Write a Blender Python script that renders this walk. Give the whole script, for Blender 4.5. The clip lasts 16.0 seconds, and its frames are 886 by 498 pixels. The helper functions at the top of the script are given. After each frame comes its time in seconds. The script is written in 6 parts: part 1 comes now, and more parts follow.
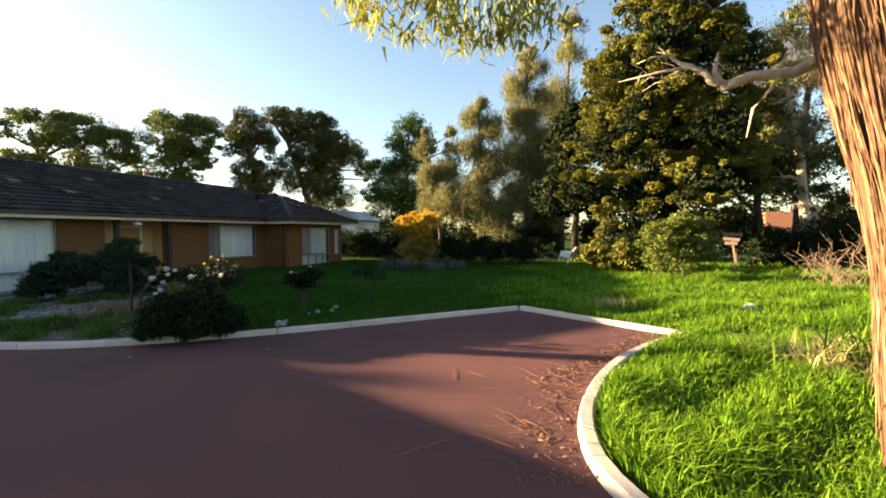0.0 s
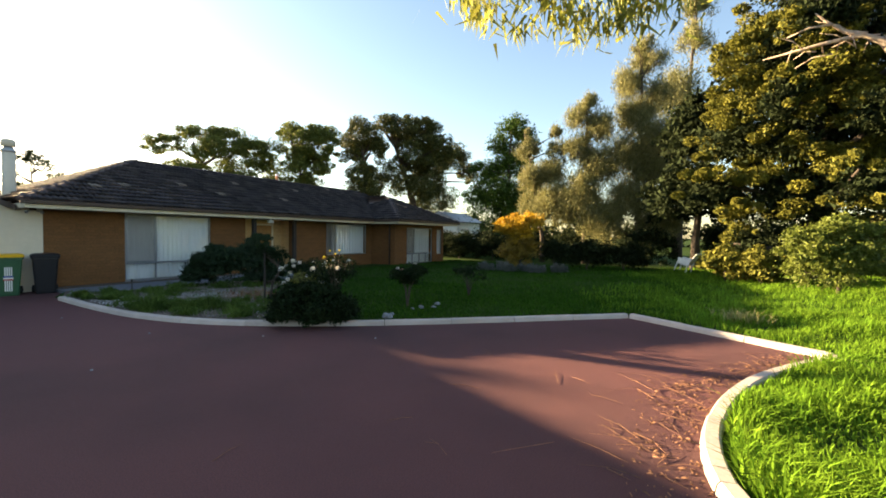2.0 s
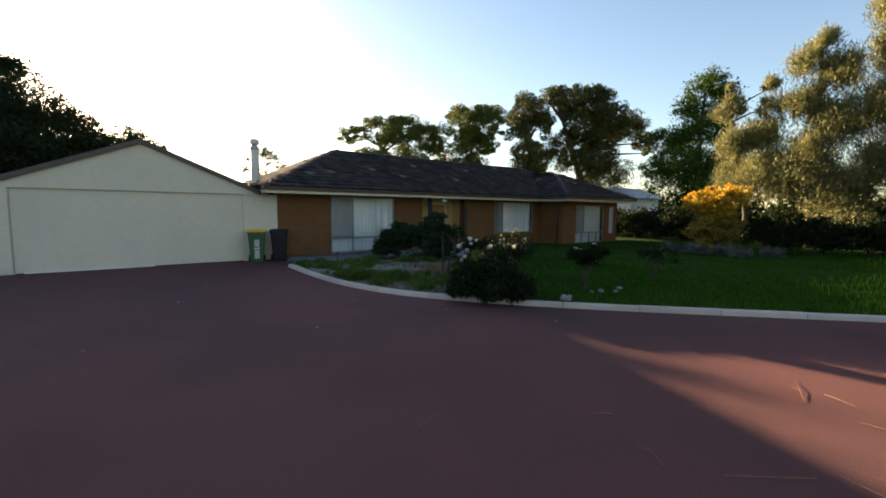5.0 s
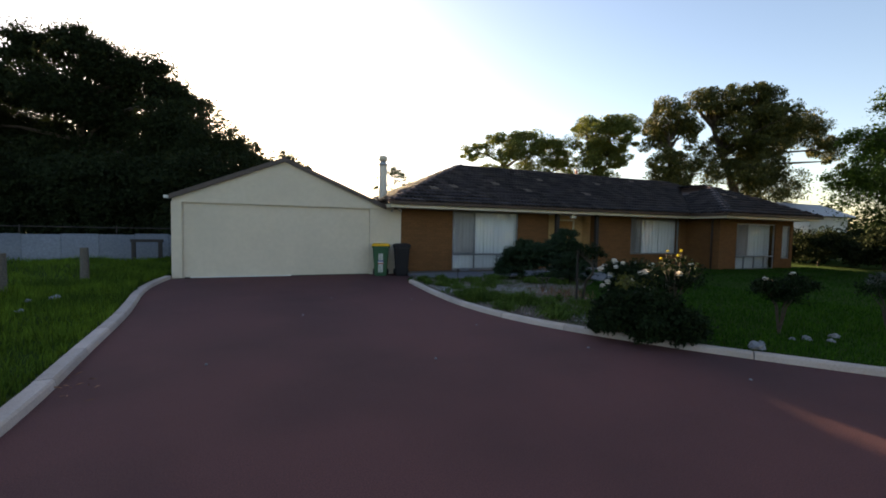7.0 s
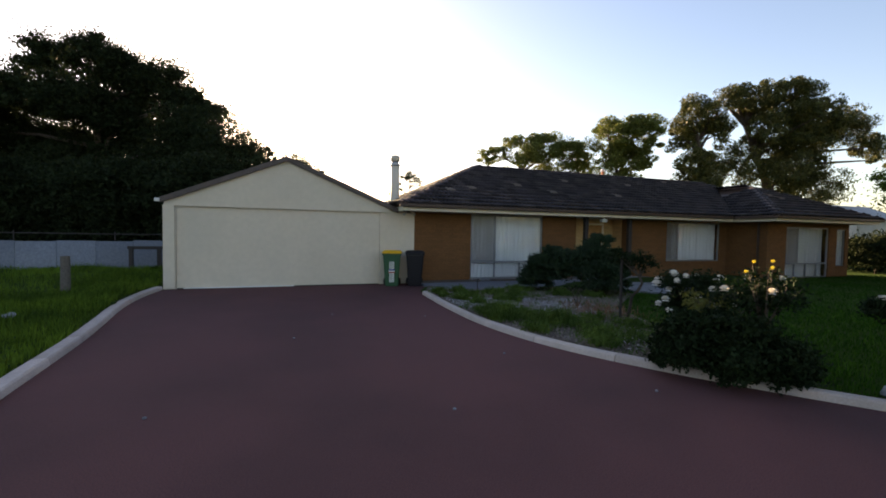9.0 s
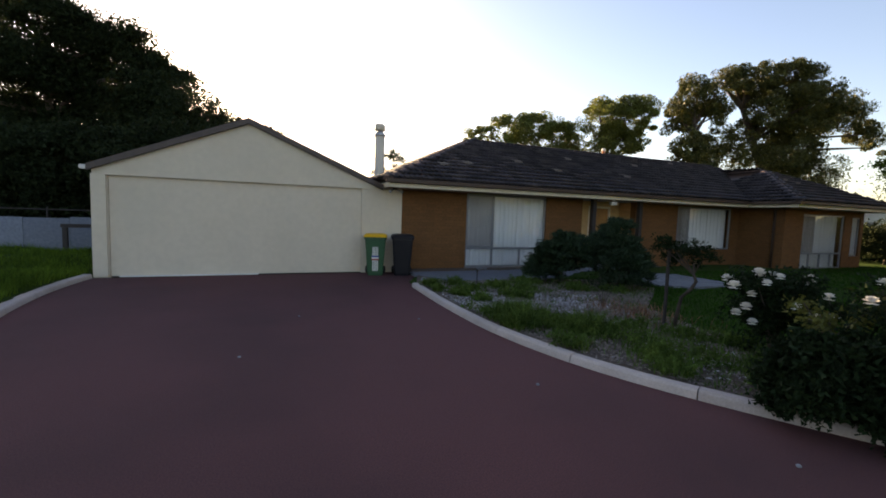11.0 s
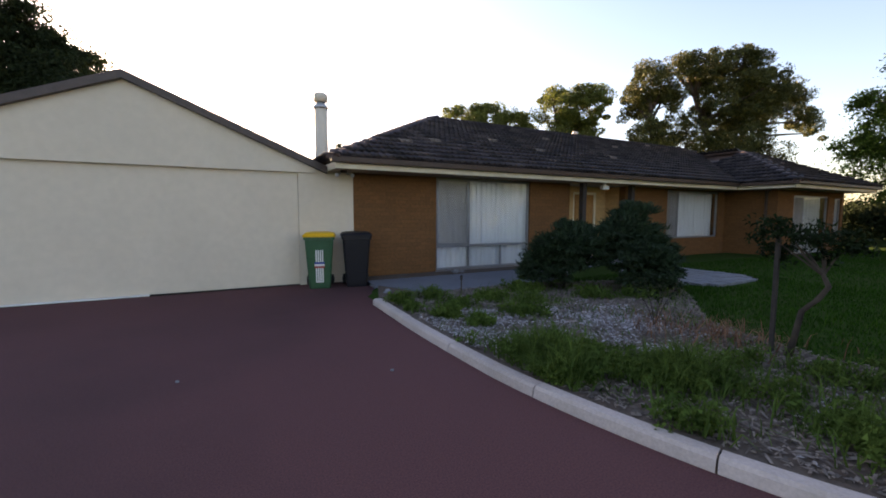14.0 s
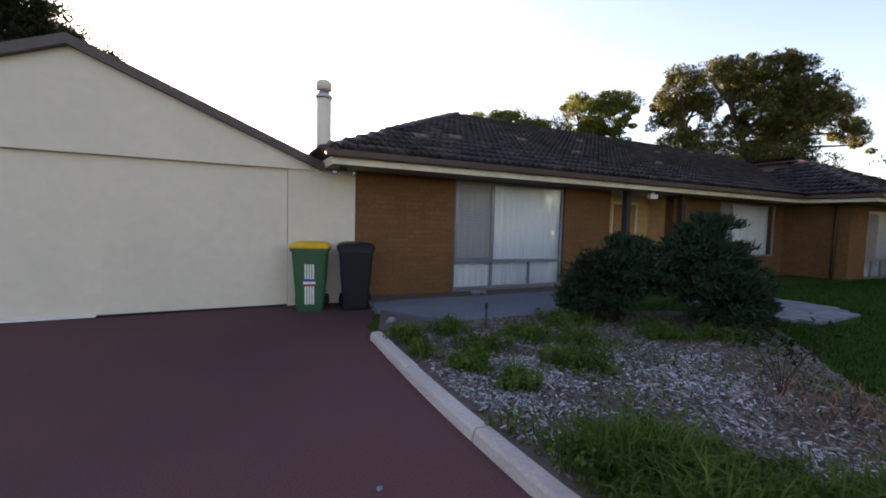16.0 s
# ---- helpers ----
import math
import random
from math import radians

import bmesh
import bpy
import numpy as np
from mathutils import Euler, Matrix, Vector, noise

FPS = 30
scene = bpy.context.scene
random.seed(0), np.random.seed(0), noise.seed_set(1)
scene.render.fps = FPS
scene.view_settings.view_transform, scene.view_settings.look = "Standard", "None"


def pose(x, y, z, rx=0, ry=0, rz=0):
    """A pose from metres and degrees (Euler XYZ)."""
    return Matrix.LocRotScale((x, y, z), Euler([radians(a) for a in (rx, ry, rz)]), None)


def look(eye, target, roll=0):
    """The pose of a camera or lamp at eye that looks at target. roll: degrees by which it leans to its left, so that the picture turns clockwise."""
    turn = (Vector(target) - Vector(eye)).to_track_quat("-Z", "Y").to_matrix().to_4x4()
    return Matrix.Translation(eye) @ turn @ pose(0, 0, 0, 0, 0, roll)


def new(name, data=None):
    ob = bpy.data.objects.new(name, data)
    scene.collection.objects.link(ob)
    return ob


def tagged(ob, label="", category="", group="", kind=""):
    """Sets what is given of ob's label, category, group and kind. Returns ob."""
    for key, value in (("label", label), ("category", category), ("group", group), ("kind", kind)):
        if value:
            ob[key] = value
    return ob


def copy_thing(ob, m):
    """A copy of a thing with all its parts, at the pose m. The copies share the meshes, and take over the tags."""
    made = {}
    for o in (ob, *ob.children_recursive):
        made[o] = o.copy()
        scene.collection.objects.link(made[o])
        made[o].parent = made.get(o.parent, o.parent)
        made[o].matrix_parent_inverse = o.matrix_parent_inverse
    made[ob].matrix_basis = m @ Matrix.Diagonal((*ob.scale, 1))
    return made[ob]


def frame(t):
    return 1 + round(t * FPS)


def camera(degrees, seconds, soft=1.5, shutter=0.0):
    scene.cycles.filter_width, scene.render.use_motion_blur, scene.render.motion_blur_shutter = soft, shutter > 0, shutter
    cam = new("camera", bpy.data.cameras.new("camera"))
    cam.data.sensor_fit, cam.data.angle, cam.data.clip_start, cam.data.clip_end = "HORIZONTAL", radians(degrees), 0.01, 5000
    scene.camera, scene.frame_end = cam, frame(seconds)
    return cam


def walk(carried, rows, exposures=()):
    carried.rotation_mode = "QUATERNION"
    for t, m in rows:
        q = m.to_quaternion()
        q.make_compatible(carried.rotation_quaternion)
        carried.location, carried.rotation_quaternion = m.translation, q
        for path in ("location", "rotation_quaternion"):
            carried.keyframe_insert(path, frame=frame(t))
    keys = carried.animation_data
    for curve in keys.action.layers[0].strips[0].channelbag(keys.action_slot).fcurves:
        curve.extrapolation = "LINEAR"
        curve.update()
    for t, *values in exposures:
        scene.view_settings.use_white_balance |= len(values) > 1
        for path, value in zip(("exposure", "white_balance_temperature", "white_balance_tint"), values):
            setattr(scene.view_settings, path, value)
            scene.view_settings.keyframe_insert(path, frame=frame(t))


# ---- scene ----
cam = camera(92.9, 16.0, soft=1.8)

PATH = [
    (0, (-4.309, -15.641, 1.737), (-2.403, -15.04, 1.662), -0.4),
    (0.5, (-4.316, -15.653, 1.706), (-2.453, -14.926, 1.67), -0.5),
    (1, (-4.327, -15.609, 1.687), (-2.511, -14.772, 1.649), 0.3),
    (1.5, (-4.332, -15.606, 1.685), (-2.566, -14.668, 1.641), 0.6),
    (2, (-4.339, -15.588, 1.677), (-2.624, -14.561, 1.613), 0.7),
    (2.5, (-4.369, -15.496, 1.673), (-2.738, -14.341, 1.61), 0.7),
    (3, (-4.399, -15.41, 1.673), (-2.844, -14.154, 1.595), 1.0),
    (5.5, (-4.367, -15.032, 1.666), (-3.277, -13.362, 1.521), 0.7),
    (6, (-4.22, -14.781, 1.67), (-3.295, -13.011, 1.552), 1.8),
    (6.5, (-4.112, -14.552, 1.661), (-3.365, -12.704, 1.495), 2.3),
    (7, (-4.054, -14.237, 1.639), (-3.317, -12.38, 1.537), 1.2),
    (7.5, (-3.941, -13.946, 1.63), (-3.301, -12.06, 1.45), 1.2),
    (8, (-3.769, -13.655, 1.645), (-3.229, -11.734, 1.526), 1.5),
    (8.5, (-3.661, -13.337, 1.641), (-3.121, -11.416, 1.503), 1.4),
    (9, (-3.601, -12.965, 1.631), (-2.935, -11.081, 1.553), 1.0),
    (11.5, (-3.231, -10.718, 1.581), (-2.433, -8.892, 1.404), 2.4),
    (12, (-3.233, -10.262, 1.565), (-2.322, -8.491, 1.382), 2.0),
    (12.5, (-3.096, -9.865, 1.559), (-2.18, -8.101, 1.336), 0.7),
    (13, (-2.819, -9.453, 1.473), (-1.915, -7.68, 1.28), 2.2),
    (13.5, (-2.744, -9.114, 1.459), (-1.802, -7.357, 1.291), 1.0),
    (14, (-2.575, -8.7, 1.431), (-1.625, -6.948, 1.263), 0.2),
    (14.5, (-2.418, -8.366, 1.446), (-1.507, -6.594, 1.269), 1.7),
    (15, (-2.217, -7.976, 1.399), (-1.277, -6.217, 1.252), 0.7),
    (15.5, (-2.027, -7.594, 1.384), (-1.06, -5.849, 1.238), -1.0),
    (16, (-1.887, -7.262, 1.429), (-0.998, -5.475, 1.302), 1.5),
]
walk(cam, [(t, look(eye, target, roll)) for t, eye, target, roll in PATH],
     exposures=[(0, 2.94, 6900, 12), (0.7, 3.02, 6900, 12), (3, 3.04, 6850, 12), (5.5, 2.58, 6700, 14), (7.5, 2.62, 6950, 20), (9, 2.66, 7050, 23), (12.5, 2.78, 7150, 26), (14, 3.1, 7100, 29), (16, 3.2, 7100, 31)])

# one sun low behind the house, and a clear sky
SUN_ELEV, SUN_AZ = radians(11.8), radians(-6.0)
world = bpy.data.worlds.new("sky")
scene.world = world
world.use_nodes = True
wn = world.node_tree.nodes
sky = wn.new("ShaderNodeTexSky")
sky.sky_type, sky.sun_disc = "NISHITA", False
sky.sun_elevation, sky.sun_rotation = SUN_ELEV, SUN_AZ
sky.air_density, sky.dust_density, sky.ozone_density = 1.0, 0.8, 1.3
wn["Background"].inputs["Strength"].default_value = 0.05
world.node_tree.links.new(sky.outputs["Color"], wn["Background"].inputs["Color"])
sun_data = bpy.data.lights.new("sun", "SUN")
sun_data.energy, sun_data.angle, sun_data.color = 5.0, radians(0.55), (1.0, 0.77, 0.46)
sun = new("sun", sun_data)
sun_dir = Vector((math.sin(SUN_AZ) * math.cos(SUN_ELEV), math.cos(SUN_AZ) * math.cos(SUN_ELEV), math.sin(SUN_ELEV)))
sun.matrix_world = look(sun_dir * 60, (0, 0, 0))

# ---------------------------------------------------------------- materials
def mat(name, a, b, grain=30.0, stain=1.2, rough=0.8, bump=0.15, metal=0.0, stain_to=None, stain_amt=0.35,
        piece=0.0, island=0.0, translucent=0.0, spec=0.3, bump_scale=None, stretch=None):
    m = bpy.data.materials.new(name)
    m.use_nodes = True
    nt = m.node_tree
    nd, lk = nt.nodes, nt.links
    p = nd["Principled BSDF"]
    geo = nd.new("ShaderNodeNewGeometry")
    fine = nd.new("ShaderNodeTexNoise")
    fine.inputs["Scale"].default_value, fine.inputs["Detail"].default_value = grain, 6
    where = geo.outputs["Position"]
    if stretch:
        sc = nd.new("ShaderNodeVectorMath")
        sc.operation = "MULTIPLY"
        sc.inputs[1].default_value = stretch
        lk.new(where, sc.inputs[0])
        where = sc.outputs["Vector"]
    lk.new(where, fine.inputs["Vector"])
    mix = nd.new("ShaderNodeMix")
    mix.data_type = "RGBA"
    mix.inputs["A"].default_value, mix.inputs["B"].default_value = (*a, 1), (*b, 1)
    ramp = nd.new("ShaderNodeMapRange")
    ramp.inputs["From Min"].default_value, ramp.inputs["From Max"].default_value = 0.33, 0.67
    lk.new(fine.outputs["Fac"], ramp.inputs["Value"])
    lk.new(ramp.outputs["Result"], mix.inputs["Factor"])
    big = nd.new("ShaderNodeTexNoise")
    big.inputs["Scale"].default_value, big.inputs["Detail"].default_value = stain, 4
    lk.new(geo.outputs["Position"], big.inputs["Vector"])
    r2 = nd.new("ShaderNodeMapRange")
    r2.inputs["From Min"].default_value, r2.inputs["From Max"].default_value = 0.42, 0.72
    r2.inputs["To Max"].default_value = stain_amt
    lk.new(big.outputs["Fac"], r2.inputs["Value"])
    mix2 = nd.new("ShaderNodeMix")
    mix2.data_type = "RGBA"
    st = stain_to or tuple(c * 0.55 for c in a)
    mix2.inputs["B"].default_value = (*st, 1)
    lk.new(mix.outputs["Result"], mix2.inputs["A"])
    lk.new(r2.outputs["Result"], mix2.inputs["Factor"])
    out = mix2.outputs["Result"]
    for amt, source in ((piece, "piece"), (island, "island")):
        if amt:
            if source == "piece":
                rnd = nd.new("ShaderNodeObjectInfo").outputs["Random"]
            else:
                rnd = geo.outputs["Random Per Island"]
            r3 = nd.new("ShaderNodeMapRange")
            r3.inputs["To Min"].default_value, r3.inputs["To Max"].default_value = 1 - amt, 1 + amt
            lk.new(rnd, r3.inputs["Value"])
            hsv = nd.new("ShaderNodeHueSaturation")
            lk.new(r3.outputs["Result"], hsv.inputs["Value"])
            lk.new(out, hsv.inputs["Color"])
            out = hsv.outputs["Color"]
    lk.new(out, p.inputs["Base Color"])
    p.inputs["Roughness"].default_value, p.inputs["Metallic"].default_value = rough, metal
    p.inputs["Specular IOR Level"].default_value = spec
    if bump:
        src = fine
        if bump_scale:
            src = nd.new("ShaderNodeTexNoise")
            src.inputs["Scale"].default_value, src.inputs["Detail"].default_value = bump_scale, 5
            lk.new(geo.outputs["Position"], src.inputs["Vector"])
        bp = nd.new("ShaderNodeBump")
        bp.inputs["Strength"].default_value, bp.inputs["Distance"].default_value = bump, 0.02
        lk.new(src.outputs["Fac"], bp.inputs["Height"])
        lk.new(bp.outputs["Normal"], p.inputs["Normal"])
    if translucent:
        tr = nd.new("ShaderNodeBsdfTranslucent")
        lk.new(out, tr.inputs["Color"])
        ms = nd.new("ShaderNodeMixShader")
        ms.inputs["Fac"].default_value = translucent
        lk.new(p.outputs["BSDF"], ms.inputs[1])
        lk.new(tr.outputs["BSDF"], ms.inputs[2])
        lk.new(ms.outputs["Shader"], nd["Material Output"].inputs["Surface"])
    return m


def brick_mat(name, a, b, mortar):
    m = mat(name, a, b, grain=18, stain=0.8, rough=0.9, bump=0)
    nd, lk = m.node_tree.nodes, m.node_tree.links
    p = nd["Principled BSDF"]
    base = p.inputs["Base Color"].links[0].from_socket
    geo = nd.new("ShaderNodeNewGeometry")
    sep = nd.new("ShaderNodeSeparateXYZ")
    lk.new(geo.outputs["Position"], sep.inputs["Vector"])
    add = nd.new("ShaderNodeMath")
    lk.new(sep.outputs["X"], add.inputs[0])
    lk.new(sep.outputs["Y"], add.inputs[1])
    com = nd.new("ShaderNodeCombineXYZ")
    lk.new(add.outputs["Value"], com.inputs["X"])
    lk.new(sep.outputs["Z"], com.inputs["Y"])
    br = nd.new("ShaderNodeTexBrick")
    br.inputs["Scale"].default_value = 1.0
    br.inputs["Brick Width"].default_value, br.inputs["Row Height"].default_value = 0.24, 0.086
    br.inputs["Mortar Size"].default_value = 0.005
    br.inputs["Color1"].default_value, br.inputs["Color2"].default_value = (0.9, 0.9, 0.9, 1), (1.1, 1.07, 1.04, 1)
    br.inputs["Mortar"].default_value = (*mortar, 1)
    lk.new(com.outputs["Vector"], br.inputs["Vector"])
    mul = nd.new("ShaderNodeMix")
    mul.data_type, mul.blend_type = "RGBA", "MULTIPLY"
    mul.inputs["Factor"].default_value = 1.0
    lk.new(base, mul.inputs["A"])
    lk.new(br.outputs["Color"], mul.inputs["B"])
    lk.new(mul.outputs["Result"], p.inputs["Base Color"])
    bp = nd.new("ShaderNodeBump")
    bp.invert = True
    bp.inputs["Strength"].default_value, bp.inputs["Distance"].default_value = 0.5, 0.008
    lk.new(br.outputs["Fac"], bp.inputs["Height"])
    lk.new(bp.outputs["Normal"], p.inputs["Normal"])
    return m


def glass_mat():
    m = bpy.data.materials.new("window_glass")
    m.use_nodes = True
    p = m.node_tree.nodes["Principled BSDF"]
    p.inputs["Base Color"].default_value = (0.95, 0.97, 0.97, 1)
    p.inputs["Roughness"].default_value, p.inputs["Transmission Weight"].default_value = 0.02, 1.0
    p.inputs["IOR"].default_value = 1.5
    return m


M_ASPHALT = mat("red_asphalt", (0.156, 0.067, 0.063), (0.094, 0.045, 0.047), grain=90, stain=0.35, rough=0.85, bump=0.5,
                stain_to=(0.056, 0.034, 0.035), stain_amt=0.7, bump_scale=160, spec=0.12)
M_KERB = mat("kerb_concrete", (0.53, 0.45, 0.405), (0.44, 0.372, 0.335), grain=50, stain=2.5, rough=0.9, bump=0.12, piece=0.10,
             stain_to=(0.25, 0.22, 0.18))
M_GROUND = mat("turf", (0.022, 0.055, 0.010), (0.035, 0.055, 0.013), grain=25, stain=0.7, rough=1.0, bump=0.6, spec=0.03, stain_to=(0.045, 0.05, 0.018))
M_SOIL = mat("bed_soil", (0.125, 0.092, 0.07), (0.075, 0.055, 0.042), grain=22, stain=1.5, rough=1.0, bump=0.8, stain_to=(0.14, 0.12, 0.10))
M_CHIP = mat("wood_chip", (0.25, 0.21, 0.18), (0.13, 0.10, 0.08), grain=12, rough=0.95, bump=0, island=0.5)
M_PATH = mat("path_concrete", (0.17, 0.182, 0.21), (0.13, 0.14, 0.162), grain=35, stain=1.5, rough=0.9, bump=0.2)
M_PAVER = mat("paving_slab", (0.19, 0.20, 0.215), (0.14, 0.148, 0.16), grain=30, rough=0.9, bump=0.3, piece=0.15)
M_BRICK = brick_mat("brown_brick", (0.192, 0.090, 0.033), (0.145, 0.068, 0.026), (0.82, 0.82, 0.80))
M_TAN = brick_mat("tan_brick", (0.60, 0.40, 0.19), (0.52, 0.34, 0.16), (0.9, 0.88, 0.85))
M_CREAM = mat("cream_paint", (0.66, 0.573, 0.447), (0.62, 0.538, 0.418), grain=8, stain=0.9, rough=0.55, bump=0.04, stain_to=(0.53, 0.47, 0.37), stain_amt=0.4)
M_FASCIA = mat("fascia_paint", (0.74, 0.66, 0.50), (0.66, 0.58, 0.44), grain=10, rough=0.5, bump=0.03)
M_GUTTER = mat("brown_gutter", (0.085, 0.05, 0.035), (0.06, 0.038, 0.028), grain=20, rough=0.45, bump=0.03)
M_SOFFIT = mat("soffit_board", (0.34, 0.27, 0.19), (0.28, 0.22, 0.16), grain=6, rough=0.8, bump=0.02)
M_TILE = mat("roof_tile", (0.043, 0.034, 0.039), (0.021, 0.018, 0.023), grain=25, stain=1.6, rough=0.5, bump=0.4,
             stain_to=(0.10, 0.078, 0.068), stain_amt=0.45, piece=0.5, island=0.55)
M_TILE_PALE = mat("lichen_tile", (0.25, 0.21, 0.185), (0.16, 0.13, 0.12), grain=20, rough=0.9, bump=0.4)
M_RIDGE = mat("ridge_tile", (0.12, 0.075, 0.062), (0.085, 0.056, 0.05), grain=20, stain=2, rough=0.85, bump=0.4, piece=0.25)
M_METALROOF = mat("roof_sheet", (0.10, 0.075, 0.065), (0.075, 0.058, 0.052), grain=10, rough=0.5, bump=0.05)
M_ALU = mat("window_aluminium", (0.30, 0.31, 0.33), (0.24, 0.25, 0.27), grain=15, rough=0.4, bump=0.02, metal=0.5)
M_MESH = mat("security_mesh", (0.33, 0.31, 0.30), (0.26, 0.25, 0.24), grain=15, rough=0.5, bump=0.02, metal=0.3)
M_CURTAIN = mat("curtain_cloth", (0.82, 0.83, 0.85), (0.76, 0.77, 0.79), grain=40, stain=1.0, rough=0.95, bump=0.1, stain_amt=0.1)
M_GLASS = glass_mat()
M_DARK = mat("dark_timber", (0.055, 0.045, 0.040), (0.035, 0.03, 0.028), grain=25, rough=0.8, bump=0.3)
M_ROOM = mat("room_plaster", (0.45, 0.42, 0.38), (0.40, 0.38, 0.35), grain=5, rough=0.9, bump=0.0)
M_DOOR = mat("door_timber", (0.42, 0.22, 0.08), (0.34, 0.17, 0.06), grain=12, rough=0.5, bump=0.1)
M_WHITE = mat("white_plastic", (0.75, 0.74, 0.70), (0.68, 0.67, 0.63), grain=12, rough=0.45, bump=0.02)
M_BIN_GREEN = mat("bin_green", (0.034, 0.105, 0.05), (0.028, 0.088, 0.042), grain=40, stain=4, rough=0.5, bump=0.05)
M_BIN_YELLOW = mat("bin_yellow", (0.75, 0.42, 0.01), (0.68, 0.36, 0.01), grain=30, stain=5, rough=0.45, bump=0.03)
M_BIN_BLACK = mat("bin_black", (0.012, 0.012, 0.015), (0.009, 0.009, 0.012), grain=40, stain=4, rough=0.5, bump=0.05)
M_RUBBER = mat("rubber", (0.02, 0.02, 0.02), (0.03, 0.03, 0.03), grain=30, rough=0.9, bump=0.1)
M_BLUE = mat("blue_print", (0.03, 0.07, 0.30), (0.03, 0.06, 0.25), grain=30, rough=0.5, bump=0)
M_RED = mat("red_print", (0.40, 0.05, 0.03), (0.35, 0.04, 0.03), grain=30, rough=0.5, bump=0)
M_FENCE = mat("fibre_cement", (0.19, 0.205, 0.23), (0.14, 0.152, 0.175), grain=15, stain=0.9, rough=0.9, bump=0.1, piece=0.1)
M_POST = mat("grey_timber", (0.16, 0.14, 0.12), (0.10, 0.085, 0.07), grain=30, rough=0.95, bump=0.5)
M_STEEL = mat("galvanised_steel", (0.45, 0.46, 0.47), (0.38, 0.39, 0.40), grain=12, rough=0.45, bump=0.03, metal=0.7)
M_SHED = mat("shed_wall", (0.66, 0.66, 0.64), (0.60, 0.60, 0.58), grain=6, rough=0.7, bump=0.03)
M_SHEDROOF = mat("shed_roof", (0.26, 0.26, 0.28), (0.21, 0.21, 0.23), grain=6, rough=0.4, bump=0.03)
M_ROCK = mat("pale_rock", (0.26, 0.27, 0.29), (0.15, 0.155, 0.165), grain=14, stain=6, rough=0.9, bump=0.5)
M_PALECHIP = mat("bleached_bark", (0.46, 0.44, 0.44), (0.27, 0.245, 0.24), grain=10, stain=5, rough=0.9, bump=0.5, island=0.6)
M_BARK = mat("dark_bark", (0.085, 0.065, 0.05), (0.05, 0.04, 0.032), grain=14, rough=0.95, bump=0.8)
M_STRINGY = mat("stringy_bark", (0.33, 0.185, 0.10), (0.085, 0.045, 0.025), grain=34, stain=3, rough=0.95, bump=1.0, piece=0.45, stretch=(1, 1, 0.07))
# darkened bark copy: shade in the gaps between strips is put into colour
M_BARKSHADE = mat("shaded_bark", (0.17, 0.085, 0.045), (0.07, 0.036, 0.022), grain=28, stain=3, rough=0.95, bump=1.0, stretch=(1, 1, 0.07))
M_DEADWOOD = mat("bleached_wood", (0.52, 0.41, 0.31), (0.36, 0.26, 0.19), grain=20, rough=0.9, bump=0.4)
M_TWIG = mat("dry_twig", (0.30, 0.15, 0.08), (0.14, 0.068, 0.04), grain=20, rough=0.95, bump=0.2, island=0.4)
LEAF = dict(grain=3, stain=0.6, rough=0.6, bump=0, translucent=0.3, stain_amt=0.3, spec=0.2)
BLADE = {**LEAF, "rough": 0.9, "spec": 0.04, "stain_amt": 0.4}
# one grass in three greens: sun, half shade and shade put into colour
M_SUNGRASS = mat("grass_blade", (0.165, 0.285, 0.024), (0.085, 0.185, 0.014), island=0.5, **{**BLADE, "translucent": 0.36})
M_LAWN_SHADE = mat("shaded_lawn_blade", (0.030, 0.085, 0.009), (0.020, 0.06, 0.007), island=0.35, **{**BLADE, "translucent": 0.3})
M_LAWN_HALFSHADE = mat("half_shaded_blade", (0.045, 0.115, 0.010), (0.030, 0.085, 0.008), island=0.4, **{**BLADE, "translucent": 0.3})
M_DRYBRANCH = mat("dry_branch", (0.27, 0.19, 0.13), (0.16, 0.11, 0.08), grain=20, rough=0.95, bump=0.3)
M_SIGN = mat("sign_board", (0.22, 0.16, 0.13), (0.14, 0.10, 0.08), grain=14, rough=0.9, bump=0.3, stretch=(1, 1, 5))
M_GREYLEAF = mat("grey_leaf", (0.13, 0.14, 0.13), (0.08, 0.09, 0.085), island=0.35, **{**LEAF, "translucent": 0.1})
# dark blotches paint the shaded hollows of the rough grass into its colour
M_ROUGHGRASS = mat("rough_grass_blade", (0.125, 0.20, 0.020), (0.07, 0.125, 0.014), island=0.45, stain_to=(0.022, 0.05, 0.010), **{**BLADE, "translucent": 0.3, "stain": 0.55, "stain_amt": 0.85})
M_WEED = mat("weed_blade", (0.105, 0.165, 0.034), (0.066, 0.115, 0.026), island=0.4, **{**BLADE, "translucent": 0.3})
M_STRAW = mat("straw_blade", (0.40, 0.36, 0.14), (0.30, 0.27, 0.10), island=0.3, **LEAF)
M_EUC = mat("gum_leaf", (0.33, 0.32, 0.06), (0.20, 0.23, 0.05), island=0.45, **{**LEAF, "translucent": 0.42})
M_CONIFER = mat("conifer_leaf", (0.155, 0.145, 0.025), (0.08, 0.087, 0.017), island=0.45, **{**LEAF, "translucent": 0.1, "spec": 0.06})
M_CASU = mat("casuarina_needle", (0.235, 0.22, 0.088), (0.155, 0.16, 0.07), island=0.4, **{**LEAF, "translucent": 0.22, "spec": 0.1})
M_STRAWLEAF = mat("dry_needle", (0.26, 0.21, 0.11), (0.17, 0.15, 0.08), island=0.35, **LEAF)
M_BROAD = mat("broad_leaf", (0.07, 0.12, 0.015), (0.03, 0.06, 0.010), island=0.5, **{**LEAF, "translucent": 0.14, "spec": 0.1})
